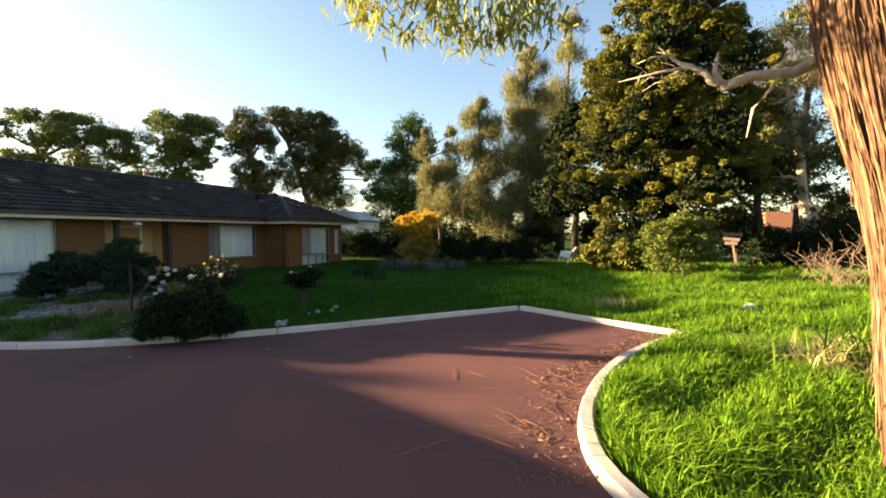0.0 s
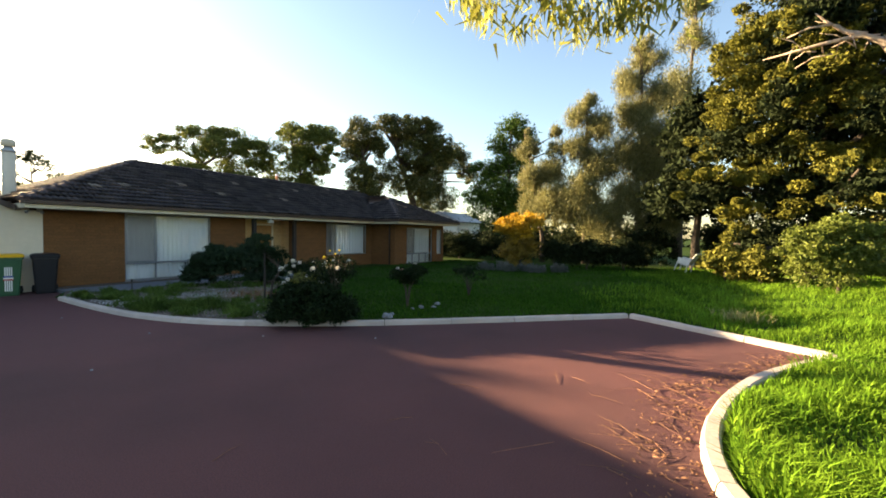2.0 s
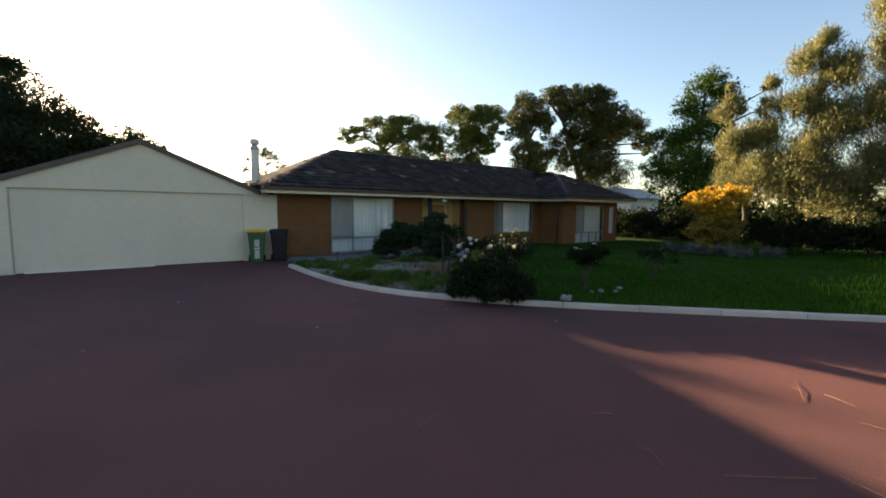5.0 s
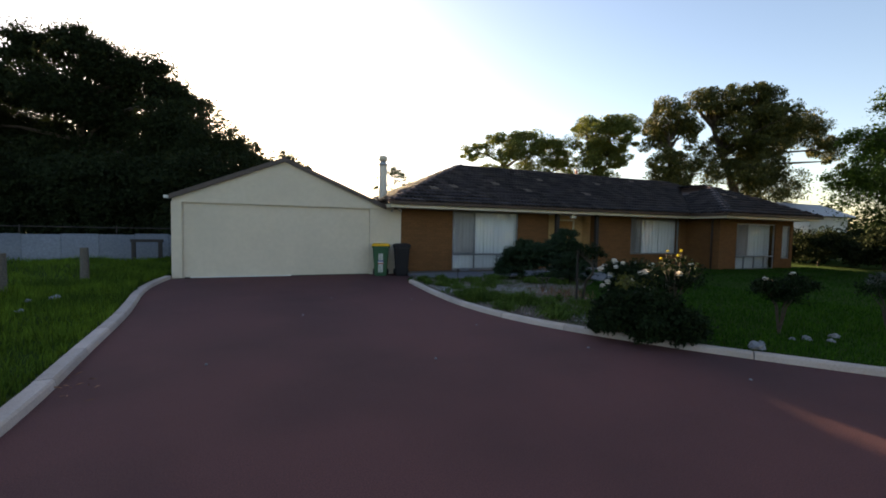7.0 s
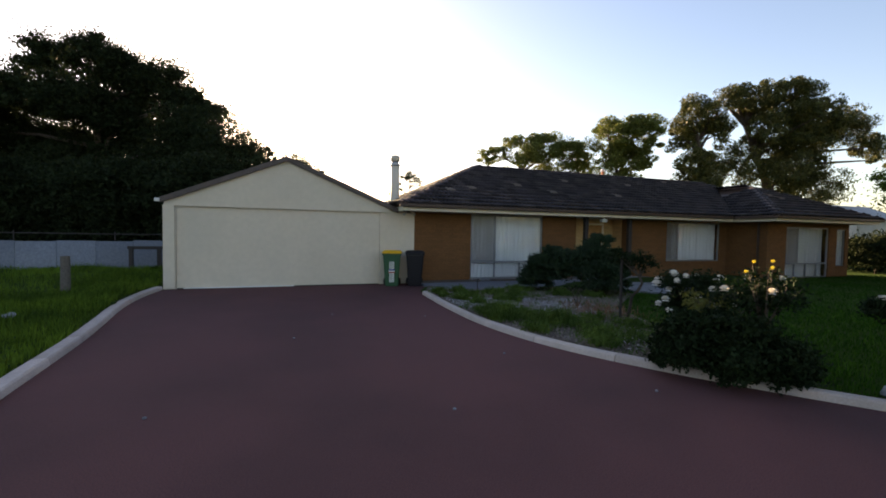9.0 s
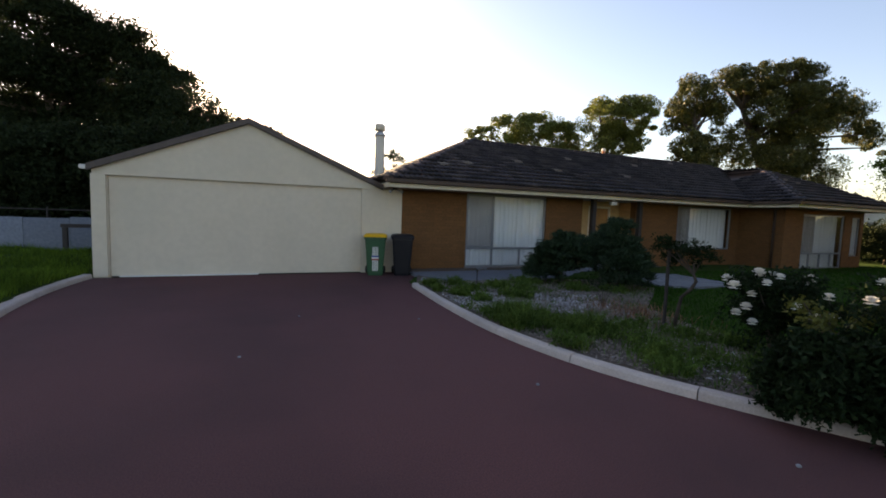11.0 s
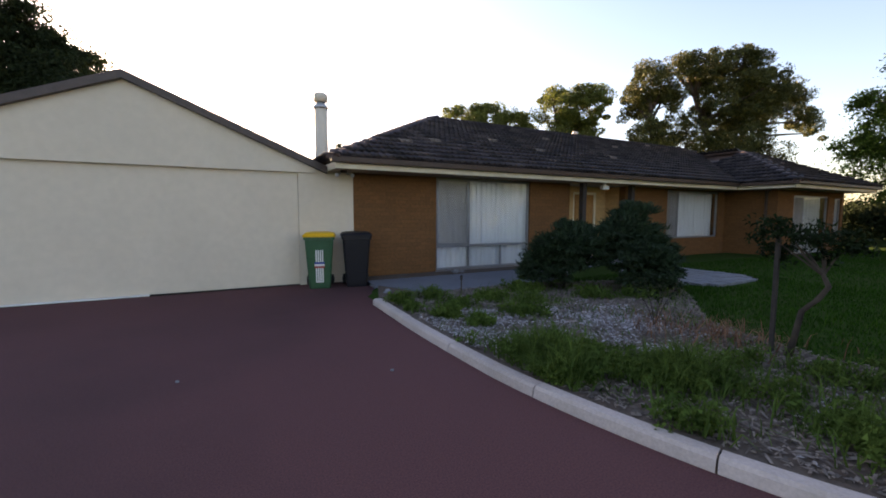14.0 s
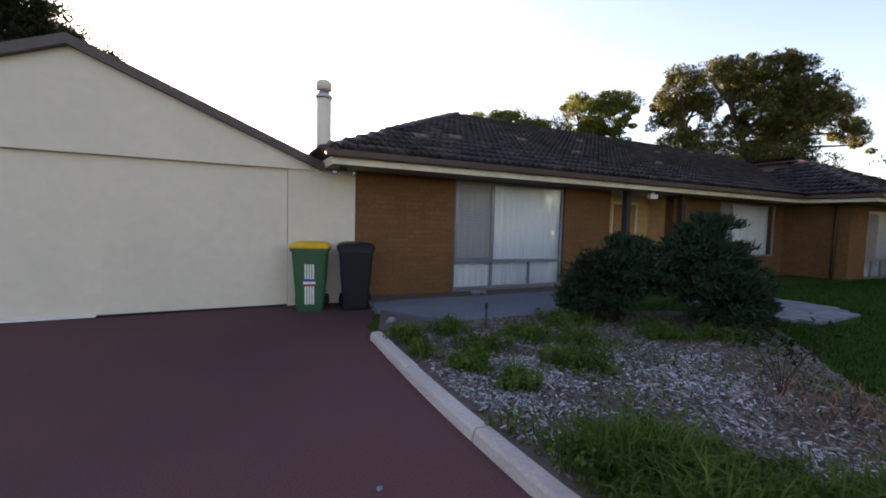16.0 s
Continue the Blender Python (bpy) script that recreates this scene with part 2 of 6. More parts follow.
# near-black green: backlit and shaded darkness is put into the leaf colour
M_DARKSHADED = mat("dark_shaded_leaf", (0.024, 0.032, 0.013), (0.015, 0.023, 0.010), island=0.4, **{**LEAF, "translucent": 0.15, "spec": 0.05, "rough": 0.85})
M_PINE = mat("pine_needle", (0.15, 0.17, 0.035), (0.09, 0.11, 0.026), island=0.4, **LEAF)
M_OAK = mat("oak_leaf", (0.118, 0.112, 0.028), (0.042, 0.058, 0.022), island=0.5, **{**LEAF, "translucent": 0.14, "spec": 0.14})
M_JUNIPER = mat("juniper_leaf", (0.026, 0.05, 0.022), (0.018, 0.036, 0.017), island=0.4, **{**LEAF, "translucent": 0.15})
M_BUSH = mat("bush_leaf", (0.15, 0.175, 0.03), (0.085, 0.12, 0.022), island=0.4, **LEAF)
# browner copy of the golden leaf for the climber's lower part
M_GOLDBROWN = mat("brown_golden_leaf", (0.30, 0.20, 0.035), (0.20, 0.14, 0.03), island=0.4, **LEAF)
M_YELLOW = mat("golden_leaf", (0.56, 0.34, 0.025), (0.42, 0.27, 0.025), island=0.4, **LEAF)
M_ROSELEAF = mat("rose_leaf", (0.016, 0.028, 0.010), (0.011, 0.021, 0.008), island=0.4, **{**LEAF, "translucent": 0.12, "spec": 0.06})
M_LIMELEAF = mat("lime_leaf", (0.16, 0.155, 0.03), (0.10, 0.11, 0.025), island=0.3, **LEAF)
M_PETAL = mat("white_petal", (0.84, 0.81, 0.74), (0.78, 0.73, 0.65), grain=30, rough=0.7, bump=0, translucent=0.25, stain_amt=0.1)
M_PEACH = mat("peach_petal", (0.80, 0.50, 0.33), (0.75, 0.42, 0.28), grain=30, rough=0.7, bump=0, translucent=0.25, stain_amt=0.1)
M_YPETAL = mat("yellow_petal", (0.78, 0.66, 0.08), (0.70, 0.58, 0.06), grain=30, rough=0.7, bump=0, translucent=0.25, stain_amt=0.1)
M_CHAIR = mat("white_chair_paint", (0.80, 0.79, 0.76), (0.74, 0.73, 0.70), grain=10, rough=0.5, bump=0.03)
M_ORANGE = mat("terracotta_roof", (0.45, 0.17, 0.07), (0.36, 0.13, 0.06), grain=4, rough=0.8, bump=0.1)


# ---------------------------------------------------------------- builders
def mesh_of(name, verts, faces, material, smooth=False):
    me = bpy.data.meshes.new(name)
    verts = np.asarray(verts, dtype=np.float32)
    faces = np.asarray(faces, dtype=np.int32)
    k = faces.shape[1]
    me.vertices.add(len(verts))
    me.vertices.foreach_set("co", verts.ravel())
    me.loops.add(faces.size)
    me.loops.foreach_set("vertex_index", faces.ravel())
    me.polygons.add(len(faces))
    me.polygons.foreach_set("loop_start", np.arange(0, faces.size, k, dtype=np.int32))
    me.update(calc_edges=True)
    me.materials.append(material)
    if smooth:
        me.shade_smooth()
    return me


def bm_mesh(name, bm, material, smooth=False):
    bmesh.ops.recalc_face_normals(bm, faces=bm.faces[:])
    me = bpy.data.meshes.new(name)
    bm.to_mesh(me)
    bm.free()
    me.materials.append(material)
    if smooth:
        me.shade_smooth()
    return me


def thing(name, label, category, at=(0, 0, 0), rz=0.0, group="", kind=""):
    ob = new(name)
    ob.matrix_world = pose(*at, 0, 0, rz)
    return tagged(ob, label, category, group, kind)


def part(name, data, material, parent, label="", smooth=False):
    """Links a bmesh or a mesh as one part, in the parent's own coordinates."""
    me = data if isinstance(data, bpy.types.Mesh) else bm_mesh(name, data, material, smooth)
    ob = new(name, me)
    ob.parent = parent
    if label:
        ob["label"] = label
    return ob


def structure(name, data, material, label, category=""):
    me = data if isinstance(data, bpy.types.Mesh) else bm_mesh(name, data, material)
    return tagged(new(name, me), label, category or name.split("_")[0], "", "structure")


def box(bm, x0, x1, y0, y1, z0, z1, bevel=0.0):
    r = bmesh.ops.create_cube(bm, size=1.0)
    for v in r["verts"]:
        v.co = Vector(((x0 + x1) / 2 + v.co.x * (x1 - x0), (y0 + y1) / 2 + v.co.y * (y1 - y0), (z0 + z1) / 2 + v.co.z * (z1 - z0)))
    if bevel:
        es = list({e for v in r["verts"] for e in v.link_edges})
        bmesh.ops.bevel(bm, geom=es, offset=bevel, segments=2, affect="EDGES", profile=0.6)
    return bm


def boxes(*args, bevel=0.0):
    bm = bmesh.new()
    for a in args:
        box(bm, *a, bevel=bevel)
    return bm


def tube(bm, pts, radii, seg=8, wob=0.0, rng=random):
    """A tapered tube along pts."""
    rings = []
    for i, p in enumerate(pts):
        p = Vector(p)
        d = Vector(pts[min(i + 1, len(pts) - 1)]) - Vector(pts[max(i - 1, 0)])
        d = d.normalized() if d.length else Vector((0, 0, 1))
        a = d.orthogonal().normalized() if abs(d.z) < 0.9 else (Vector((1, 0, 0)) - d * d.x).normalized()
        b = d.cross(a)
        rings.append([bm.verts.new(p + (a * math.cos(k * math.tau / seg) + b * math.sin(k * math.tau / seg)) * radii[i] * (1 + rng.uniform(-wob, wob)))
                      for k in range(seg)])
    for r0, r1 in zip(rings, rings[1:]):
        for k in range(seg):
            bm.faces.new((r0[k], r0[(k + 1) % seg], r1[(k + 1) % seg], r1[k]))
    bm.faces.new(rings[0][::-1])
    bm.faces.new(rings[-1])
    return bm


def unit(v):
    return v / np.maximum(np.linalg.norm(v, axis=1, keepdims=True), 1e-6)


def leaf_cloud(name, blobs, n, size, material, rng, aspect=0.45, clump=0.35, clumps=60, mode="random", shell=0.55, flat=1.0, squash=0.62, puff=False):
    """Many small leaves in clumps over round blobs (x, y, z, r): an uneven crown with gaps."""
    blobs = np.array(blobs, dtype=float)
    w = blobs[:, 3] ** 2.2
    total = max(8, clumps * len(blobs))
    pick = rng.choice(len(blobs), total, p=w / w.sum())
    d = unit(rng.normal(size=(total, 3)))
    d[:, 2] = np.where(d[:, 2] < -0.55, -d[:, 2], d[:, 2])
    rad = rng.uniform(shell, 1.08, total)[:, None]
    cen = blobs[pick, :3] + d * rad * blobs[pick, 3:4] * np.array((1, 1, flat))
    cr = clump * blobs[pick, 3] * rng.uniform(0.55, 1.3, total)
    k = rng.integers(0, total, n)
    off = rng.normal(size=(n, 3)) * 0.5
    if puff:
        off = unit(off) * rng.uniform(0.35, 1.0, n)[:, None] ** 0.6
    pos = cen[k] + off * cr[k][:, None] * np.array((1, 1, squash))
    pos[:, 2] = np.maximum(pos[:, 2], 0.05)
    if mode == "random":
        ax = unit(rng.normal(size=(n, 3)))
    elif mode == "droop":
        ax = unit(rng.normal(size=(n, 3)) * 0.45 + np.array((0, 0, -1.0)))
    elif mode == "up":
        ax = unit(rng.normal(size=(n, 3)) * 0.5 + d[k] * 0.6 + np.array((0, 0, 0.7)))
    else:
        ax = unit(rng.normal(size=(n, 3)) * 0.5 + d[k] * 1.0 + np.array((0, 0, 0.15)))
    side = unit(np.cross(ax, rng.normal(size=(n, 3))))
    s = size * rng.uniform(0.6, 1.35, n)[:, None]
    v = np.stack((pos - ax * s * 0.4 + side * s * aspect * 0.55, pos + ax * s * 0.6, pos - ax * s * 0.4 - side * s * aspect * 0.55), axis=1).reshape(-1, 3)
    f = np.arange(n * 3).reshape(-1, 3)
    return mesh_of(name, v, f, material)


def tree(name, label, base, blobs, n, size, leaf, seed, trunk_r=0.25, bark=None, category="tree", group="", limbs=7, lean=0.3, core=0, away=None, swell=1.0, **kw):
    """A tapered trunk with limbs out to the crown's blobs, and the crown. away: (x, y, factor) sets the whole tree further from that place."""
    if away:
        ox, oy, q = away
        base = (ox + (base[0] - ox) * q, oy + (base[1] - oy) * q)
        blobs = [(ox + (b[0] - ox) * q, oy + (b[1] - oy) * q, 1.65 + (b[2] - 1.65) * q, b[3] * q) for b in blobs]
    rng = np.random.default_rng(seed)
    rr = random.Random(seed)
    t = thing(name, label, category, (base[0], base[1], 0), 0, group)
    k = (0.82 if category == "shrub" else 0.9) * swell
    loc = [(b[0] - base[0], b[1] - base[1], b[2], b[3] * k) for b in blobs]
    top = max(loc, key=lambda b: b[2])
    h = top[2]
    bm = bmesh.new()
    pts = [(0, 0, -0.1)] + [(top[0] * (i / 5) ** 1.3 + rr.uniform(-lean, lean) * 0.3, top[1] * (i / 5) ** 1.3 + rr.uniform(-lean, lean) * 0.3, h * i / 5) for i in range(1, 6)]
    tube(bm, pts, [trunk_r * 1.25] + [trunk_r * (1 - 0.16 * i) for i in range(1, 6)], 9, 0.1, rr)
    part("trunk", bm, bark or M_BARK, t, smooth=True)
    for i in range(limbs):
        b = loc[i % len(loc)]
        z0 = max(0.3, min(h * 0.85, b[2] - b[3] * rr.uniform(0.3, 1.2)))
        u = z0 / h
        s = Vector((top[0] * u ** 1.3, top[1] * u ** 1.3, z0))
        e = Vector((b[0] + rr.uniform(-0.5, 0.5) * b[3], b[1] + rr.uniform(-0.5, 0.5) * b[3], b[2] + rr.uniform(0, 0.5) * b[3]))
        mid = (s + e) / 2 + Vector((rr.uniform(-0.2, 0.2), rr.uniform(-0.2, 0.2), 0.15)) * b[3]
        lb = bmesh.new()
        tube(lb, [s, mid, e], [trunk_r * 0.4, trunk_r * 0.26, trunk_r * 0.08], 6, 0.1, rr)
        part("limb", lb, bark or M_BARK, t, smooth=True)
    part("crown", leaf_cloud("crown", loc, n, size, leaf, rng, **kw), leaf, t)
    # near-black inner leaves paint the shade seen between the outer clumps
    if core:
        part("inner_crown", leaf_cloud("inner_crown", [(b[0], b[1], b[2], b[3] * 0.72) for b in loc], core, size * 1.6, M_DARKSHADED, rng, clumps=30, clump=0.5, shell=0.2), M_DARKSHADED, t, "near-black inner leaves that give the shade between clumps")
    return t


def blades(points, h0, h1, width, rng, lean=0.45, clumped=None):
    """Grass blades of two pieces each, bent over: vertices and faces."""
    n = len(points)
    h = rng.uniform(h0, h1, n)
    if clumped is not None:
        h = h * clumped
    a = rng.uniform(0, math.tau, n)
    dirv = np.stack((np.cos(a), np.sin(a), np.zeros(n)), 1)
    sd = np.stack((-np.sin(a), np.cos(a), np.zeros(n)), 1) * width * rng.uniform(0.6, 1.3, n)[:, None]
    ln = rng.uniform(0.1, 1, n) * lean
    up = np.array((0, 0, 1.0))
    mid = points + up * (h * 0.6)[:, None] + dirv * (h * ln * 0.4)[:, None]
    tip = points + up * (h * (1 - 0.25 * ln))[:, None] + dirv * (h * ln * 1.1)[:, None]
    v = np.stack((points - sd, points + sd, mid + sd * 0.8, mid - sd * 0.8, tip), 1).reshape(-1, 3)
    b = np.arange(n)[:, None] * 5
    f = np.concatenate((b + np.array((0, 1, 2)), b + np.array((0, 2, 3)), b + np.array((3, 2, 4))))
    return v, f


def inside(poly, x, y):
    x, y = np.asarray(x), np.asarray(y)
    res = np.zeros(x.shape, bool)
    for (x0, y0), (x1, y1) in zip(poly, poly[1:] + poly[:1]):
        c = ((y0 > y) != (y1 > y)) & (x < (x1 - x0) * (y - y0) / ((y1 - y0) or 1e-9) + x0)
        res ^= c
    return res


def smooth_line(pts, times=3):
    for _ in range(times):
        q = [pts[0]]
        for a, b in zip(pts, pts[1:]):
            q += [(a[0] * 0.75 + b[0] * 0.25, a[1] * 0.75 + b[1] * 0.25), (a[0] * 0.25 + b[0] * 0.75, a[1] * 0.25 + b[1] * 0.75)]
        pts = q + [pts[-1]]
    return pts


def prism(poly, z0, z1):
    bm = bmesh.new()
    f = bm.faces.new([bm.verts.new((x, y, z1)) for x, y in poly])
    r = bmesh.ops.extrude_face_region(bm, geom=[f])
    for v in r["geom"]:
        if isinstance(v, bmesh.types.BMVert):
            v.co.z = z0
    bmesh.ops.triangulate(bm, faces=[g for g in bm.faces if len(g.verts) > 4])
    return bm


# ---------------------------------------------------------------- ground, driveway, kerbs
RUN_HOUSE = smooth_line([(-0.43, -2.45), (-0.49, -3.7), (-0.505, -5.0), (-0.47, -6.2), (-0.17, -7.65), (0.41, -8.85), (1.25, -10.1), (2.5, -11.6), (3.75, -12.95), (5.15, -14.44)], 2)
RUN_CORNER = [(5.15, -14.44), (3.45, -17.24)]
RUN_ARC = smooth_line([(3.45, -17.24), (2.03, -16.28), (0.94, -15.86), (-0.1, -15.66), (-0.86, -15.68), (-1.4, -15.84), (-2.2, -16.45), (-2.9, -17.6), (-3.2, -19.5), (-3.3, -26)], 2)
RUN_LEFT = smooth_line([(-6.85, -0.12), (-6.95, -1.6), (-6.84, -3.0), (-6.6, -4.4), (-6.4, -5.7), (-6.18, -8.0), (-5.95, -10.0), (-5.9, -14), (-6.0, -26)], 2)
DRIVE = RUN_LEFT[::-1] + [(0.08, -0.02), (0.08, -1.0)] + RUN_HOUSE + RUN_CORNER[1:] + RUN_ARC[1:]
BED = [(x + 0.11, y + 0.05) for x, y in RUN_HOUSE if y > -9.9] + [(1.9, -9.75), (2.5, -9.2), (2.6, -8.2), (2.5, -6.9), (2.9, -5.7), (4.2, -4.7), (5.0, -4.0), (5.0, -3.1), (3.0, -2.3), (0.55, -2.3), (0.1, -1.2)]


def ground_height(x, y):
    low = 0.055 + 0.018 * np.sin(x * 1.7 + y * 0.6) * np.sin(y * 1.3 - x * 0.4)
    bank = np.clip((-6.75 - x) / 0.9, 0, 1) * np.clip((9 - y) / 4, 0, 1)
    return low + bank * (0.10 + 0.085 * np.sin(x * 1.5 + 1.2 * np.sin(y * 0.8)) * np.sin(y * 1.05 + x * 0.5 + 1))


def make_ground():
    def axis(lo, hi, step):
        near = np.arange(lo, hi + 1e-6, step)
        far = np.array([3, 8, 18, 40, 90, 220, 600, 2500.0])
        return np.concatenate(((lo - far)[::-1], near, hi + far))
    xs, ys = axis(-14, 20, 0.2), axis(-27, 7, 0.2)
    gx, gy = np.meshgrid(xs, ys)
    z = ground_height(gx, gy)
    low = inside(DRIVE, gx, gy)
    for run in (RUN_HOUSE, RUN_CORNER, RUN_ARC, RUN_LEFT):
        for (ax, ay), (bx, by) in zip(run, run[1:]):
            t = np.clip(((gx - ax) * (bx - ax) + (gy - ay) * (by - ay)) / ((bx - ax) ** 2 + (by - ay) ** 2), 0, 1)
            low |= (gx - ax - t * (bx - ax)) ** 2 + (gy - ay - t * (by - ay)) ** 2 < 0.15 ** 2
    z = np.where(low, -0.06, z)
    z = np.where((gy > -0.1) & (gx > -6.9) & (gx < 21) & (gy < 8), -0.06, z)
    z = np.where((gy > -1.7) & (gx > 13.8) & (gx < 19) & (gy < 0.1), -0.06, z)
    z = np.where((gy > -2.2 + np.clip(gx - 3.4, 0, 5) * 0.6) & (gy < 0) & (gx > 0) & (gx < 9.4), -0.03, z)
    ny, nx = gx.shape
    v = np.stack((gx, gy, z), 2).reshape(-1, 3)
    i = (np.arange(ny - 1)[:, None] * nx + np.arange(nx - 1)[None, :]).ravel()
    f = np.stack((i, i + 1, i + nx + 1, i + nx), 1)
    structure("ground", mesh_of("ground", v, f, M_GROUND, True), None, "uneven green turf and bare soil reaching to the horizon")


def kerb_run(parent, pts, side, piece=1.25, width=0.145, height=0.09):
    """Concrete kerb lengths with open joints along a line; side is +1 when the kerb lies left of the run."""
    line = [Vector((x, y, 0)) for x, y in pts]
    acc = [0.0]
    for a, b in zip(line, line[1:]):
        acc.append(acc[-1] + (b - a).length)

    def at(s):
        s = min(max(s, 0), acc[-1])
        for j in range(len(line) - 1):
            if acc[j + 1] >= s:
                u = (s - acc[j]) / max(acc[j + 1] - acc[j], 1e-6)
                d = (line[j + 1] - line[j]).normalized()
                return line[j].lerp(line[j + 1], u), d
        return line[-1], (line[-1] - line[-2]).normalized()
    count = max(1, round(acc[-1] / piece))
    for i in range(count):
        s0, s1 = acc[-1] * i / count + 0.006, acc[-1] * (i + 1) / count - 0.006
        bm = bmesh.new()
        rings = []
        dz, dy = random.uniform(-0.007, 0.005), random.uniform(-0.006, 0.006)
        steps = 5
        for k in range(steps + 1):
            p, d = at(s0 + (s1 - s0) * k / steps)
            n = Vector((-d.y, d.x, 0)) * side
            prof = ((0.0, -0.12), (0.0, 0.012), (0.012, height * 0.76), (0.03, height), (width - 0.02, height), (width, height - 0.02), (width, -0.12))
            rings.append([bm.verts.new(p + n * (o + dy) + Vector((0, 0, z + dz))) for o, z in prof])
        for r0, r1 in zip(rings, rings[1:]):
            for a in range(len(r0) - 1):
                bm.faces.new((r0[a], r0[a + 1], r1[a + 1], r1[a]))
        bm.faces.new(rings[0])
        bm.faces.new(rings[-1][::-1])
        part("kerb_stone", bm, M_KERB, parent)


make_ground()
structure("driveway", prism(DRIVE, -0.1, 0.0), M_ASPHALT, "dark red asphalt driveway with fine gravel grain", "driveway")
kerb = thing("kerb", "pale concrete kerb lengths edging the red driveway", "kerb", kind="structure")
kerb_run(kerb, RUN_HOUSE, 1)
kerb_run(kerb, RUN_CORNER, 1)
kerb_run(kerb, RUN_ARC, 1)
kerb_run(kerb, RUN_LEFT, -1, 1.15, 0.185)
bmk = bmesh.new()
tube(bmk, [(-0.36, -2.47, -0.1), (-0.36, -2.47, 0.065), (-0.36, -2.47, 0.09)], [0.078, 0.078, 0.055], 14)
part("kerb_stone", bmk, M_KERB, kerb)
structure("pavement", prism([(0.1, -0.5), (0.1, -1.05), (0.55, -1.75), (1.0, -2.2), (3.0, -2.25), (4.2, -1.9), (5.2, -1.25), (6.4, -0.85), (8.6, -0.8), (8.6, -0.5)], -0.08, 0.062), M_PATH,
          "grey concrete path along the brick front wall", "path")
structure("bed", prism(BED, -0.05, 0.075), M_SOIL, "brown garden bed of soil and old mulch behind the kerb", "garden bed")
structure("border", prism([(0.1, -0.02), (0.1, -0.49), (9.3, -0.49), (9.3, -0.02)], -0.08, 0.075), M_SOIL, "narrow strip of dry soil under the front wall", "garden bed")

# round patch of paving slabs in the lawn
patio = thing("paving", "round patch of pale grey paving slabs set in the lawn", "paving", (6.6, -3.05, 0), kind="structure")
for i in range(-6, 7):
    for j in range(-6, 7):
        if (i * 0.21) ** 2 + (j * 0.21) ** 2 < 1.5:
            bm = boxes((i * 0.21 - 0.099, i * 0.21 + 0.099, j * 0.21 - 0.099, j * 0.21 + 0.099, 0.0, 0.098 + random.uniform(-0.006, 0.006)), bevel=0.01)
            part("slab", bm, M_PAVER, patio)


# ---------------------------------------------------------------- house
def wall(name, axis_x, a0, a1, b0, b1, z0, z1, material, label, holes=()):
    """A thick wall along x (axis_x) or y with openings right through it."""
    cuts_a = sorted({a0, a1, *(h[0] for h in holes), *(h[1] for h in holes)})
    cuts_z = sorted({z0, z1, *(h[2] for h in holes), *(h[3] for h in holes)})
    bm = bmesh.new()
    for p, q in zip(cuts_a, cuts_a[1:]):
        for r, s in zip(cuts_z, cuts_z[1:]):
            if any(h[0] <= p and q <= h[1] and h[2] <= r and s <= h[3] for h in holes):
                continue
            box(bm, *((p, q, b0, b1) if axis_x else (b0, b1, p, q)), r, s)
    bmesh.ops.remove_doubles(bm, verts=bm.verts[:], dist=1e-4)
    return structure(name, bm, material, label, "wall")


WALL_TOP = 2.27
W1 = (1.96, 4.74, 0.09, 2.26)
W2 = (10.5, 13.45, 0.63, 2.22)
W3 = (14.95, 17.65, 0.03, 2.1)
W4 = (18.15, 18.75, 0.5, 2.05)
wall("wall_front", True, 0.0, 6.15, 0.0, 0.23, -0.1, WALL_TOP, M_BRICK, "orange-brown brick front wall beside the garage", [W1])
wall("wall_front_middle", True, 8.45, 13.85, 0.0, 0.23, -0.1, WALL_TOP, M_BRICK, "brown brick front wall between porch and wing", [W2])
wall("wall_wing_side", False, -1.42, 0.0, 13.85, 14.08, -0.1, WALL_TOP, M_BRICK, "brown brick return wall of the projecting wing")
wall("wall_wing_front", True, 13.85, 18.95, -1.65, -1.42, -0.1, WALL_TOP, M_BRICK, "orange-brown brick front wall of the projecting wing", [W3, W4])
wall("wall_wing_end", False, -1.42, 7.5, 18.72, 18.95, -0.1, WALL_TOP, M_BRICK, "brown brick end wall of the house")
wall("wall_back", True, 0.0, 18.72, 7.27, 7.5, -0.1, WALL_TOP, M_BRICK, "brown brick back wall of the house")
wall("wall_side", False, 0.23, 7.27, 0.0, 0.23, -0.1, WALL_TOP, M_BRICK, "brown brick side wall beside the garage")
wall("wall_porch_back", True, 6.15, 8.45, 0.75, 0.95, -0.1, WALL_TOP, M_TAN, "tan brick wall at the back of the porch recess", [(7.05, 8.05, 0.1, 2.1)])
wall("wall_porch_left", False, 0.23, 0.75, 5.95, 6.15, -0.1, WALL_TOP, M_TAN, "tan brick side of the porch recess")
wall("wall_porch_right", False, 0.23, 0.75, 8.45, 8.65, -0.1, WALL_TOP, M_TAN, "tan brick side of the porch recess")
wall("wall_room_divider", False, 0.23, 7.27, 5.6, 5.75, 0, WALL_TOP, M_ROOM, "plain inner wall of the front room")
wall("wall_room_back", True, 0.23, 18.7, 4.2, 4.35, 0, WALL_TOP, M_ROOM, "plain inner wall behind the front rooms")
structure("floor", boxes((0.23, 5.94, 0.24, 7.27, -0.05, 0.07), (5.94, 8.66, 0.96, 7.27, -0.05, 0.07), (8.66, 14.08, 0.24, 7.27, -0.05, 0.07), (14.08, 18.7, -1.4, 7.27, -0.05, 0.07)), M_ROOM, "plain indoor floor behind the windows", "floor")
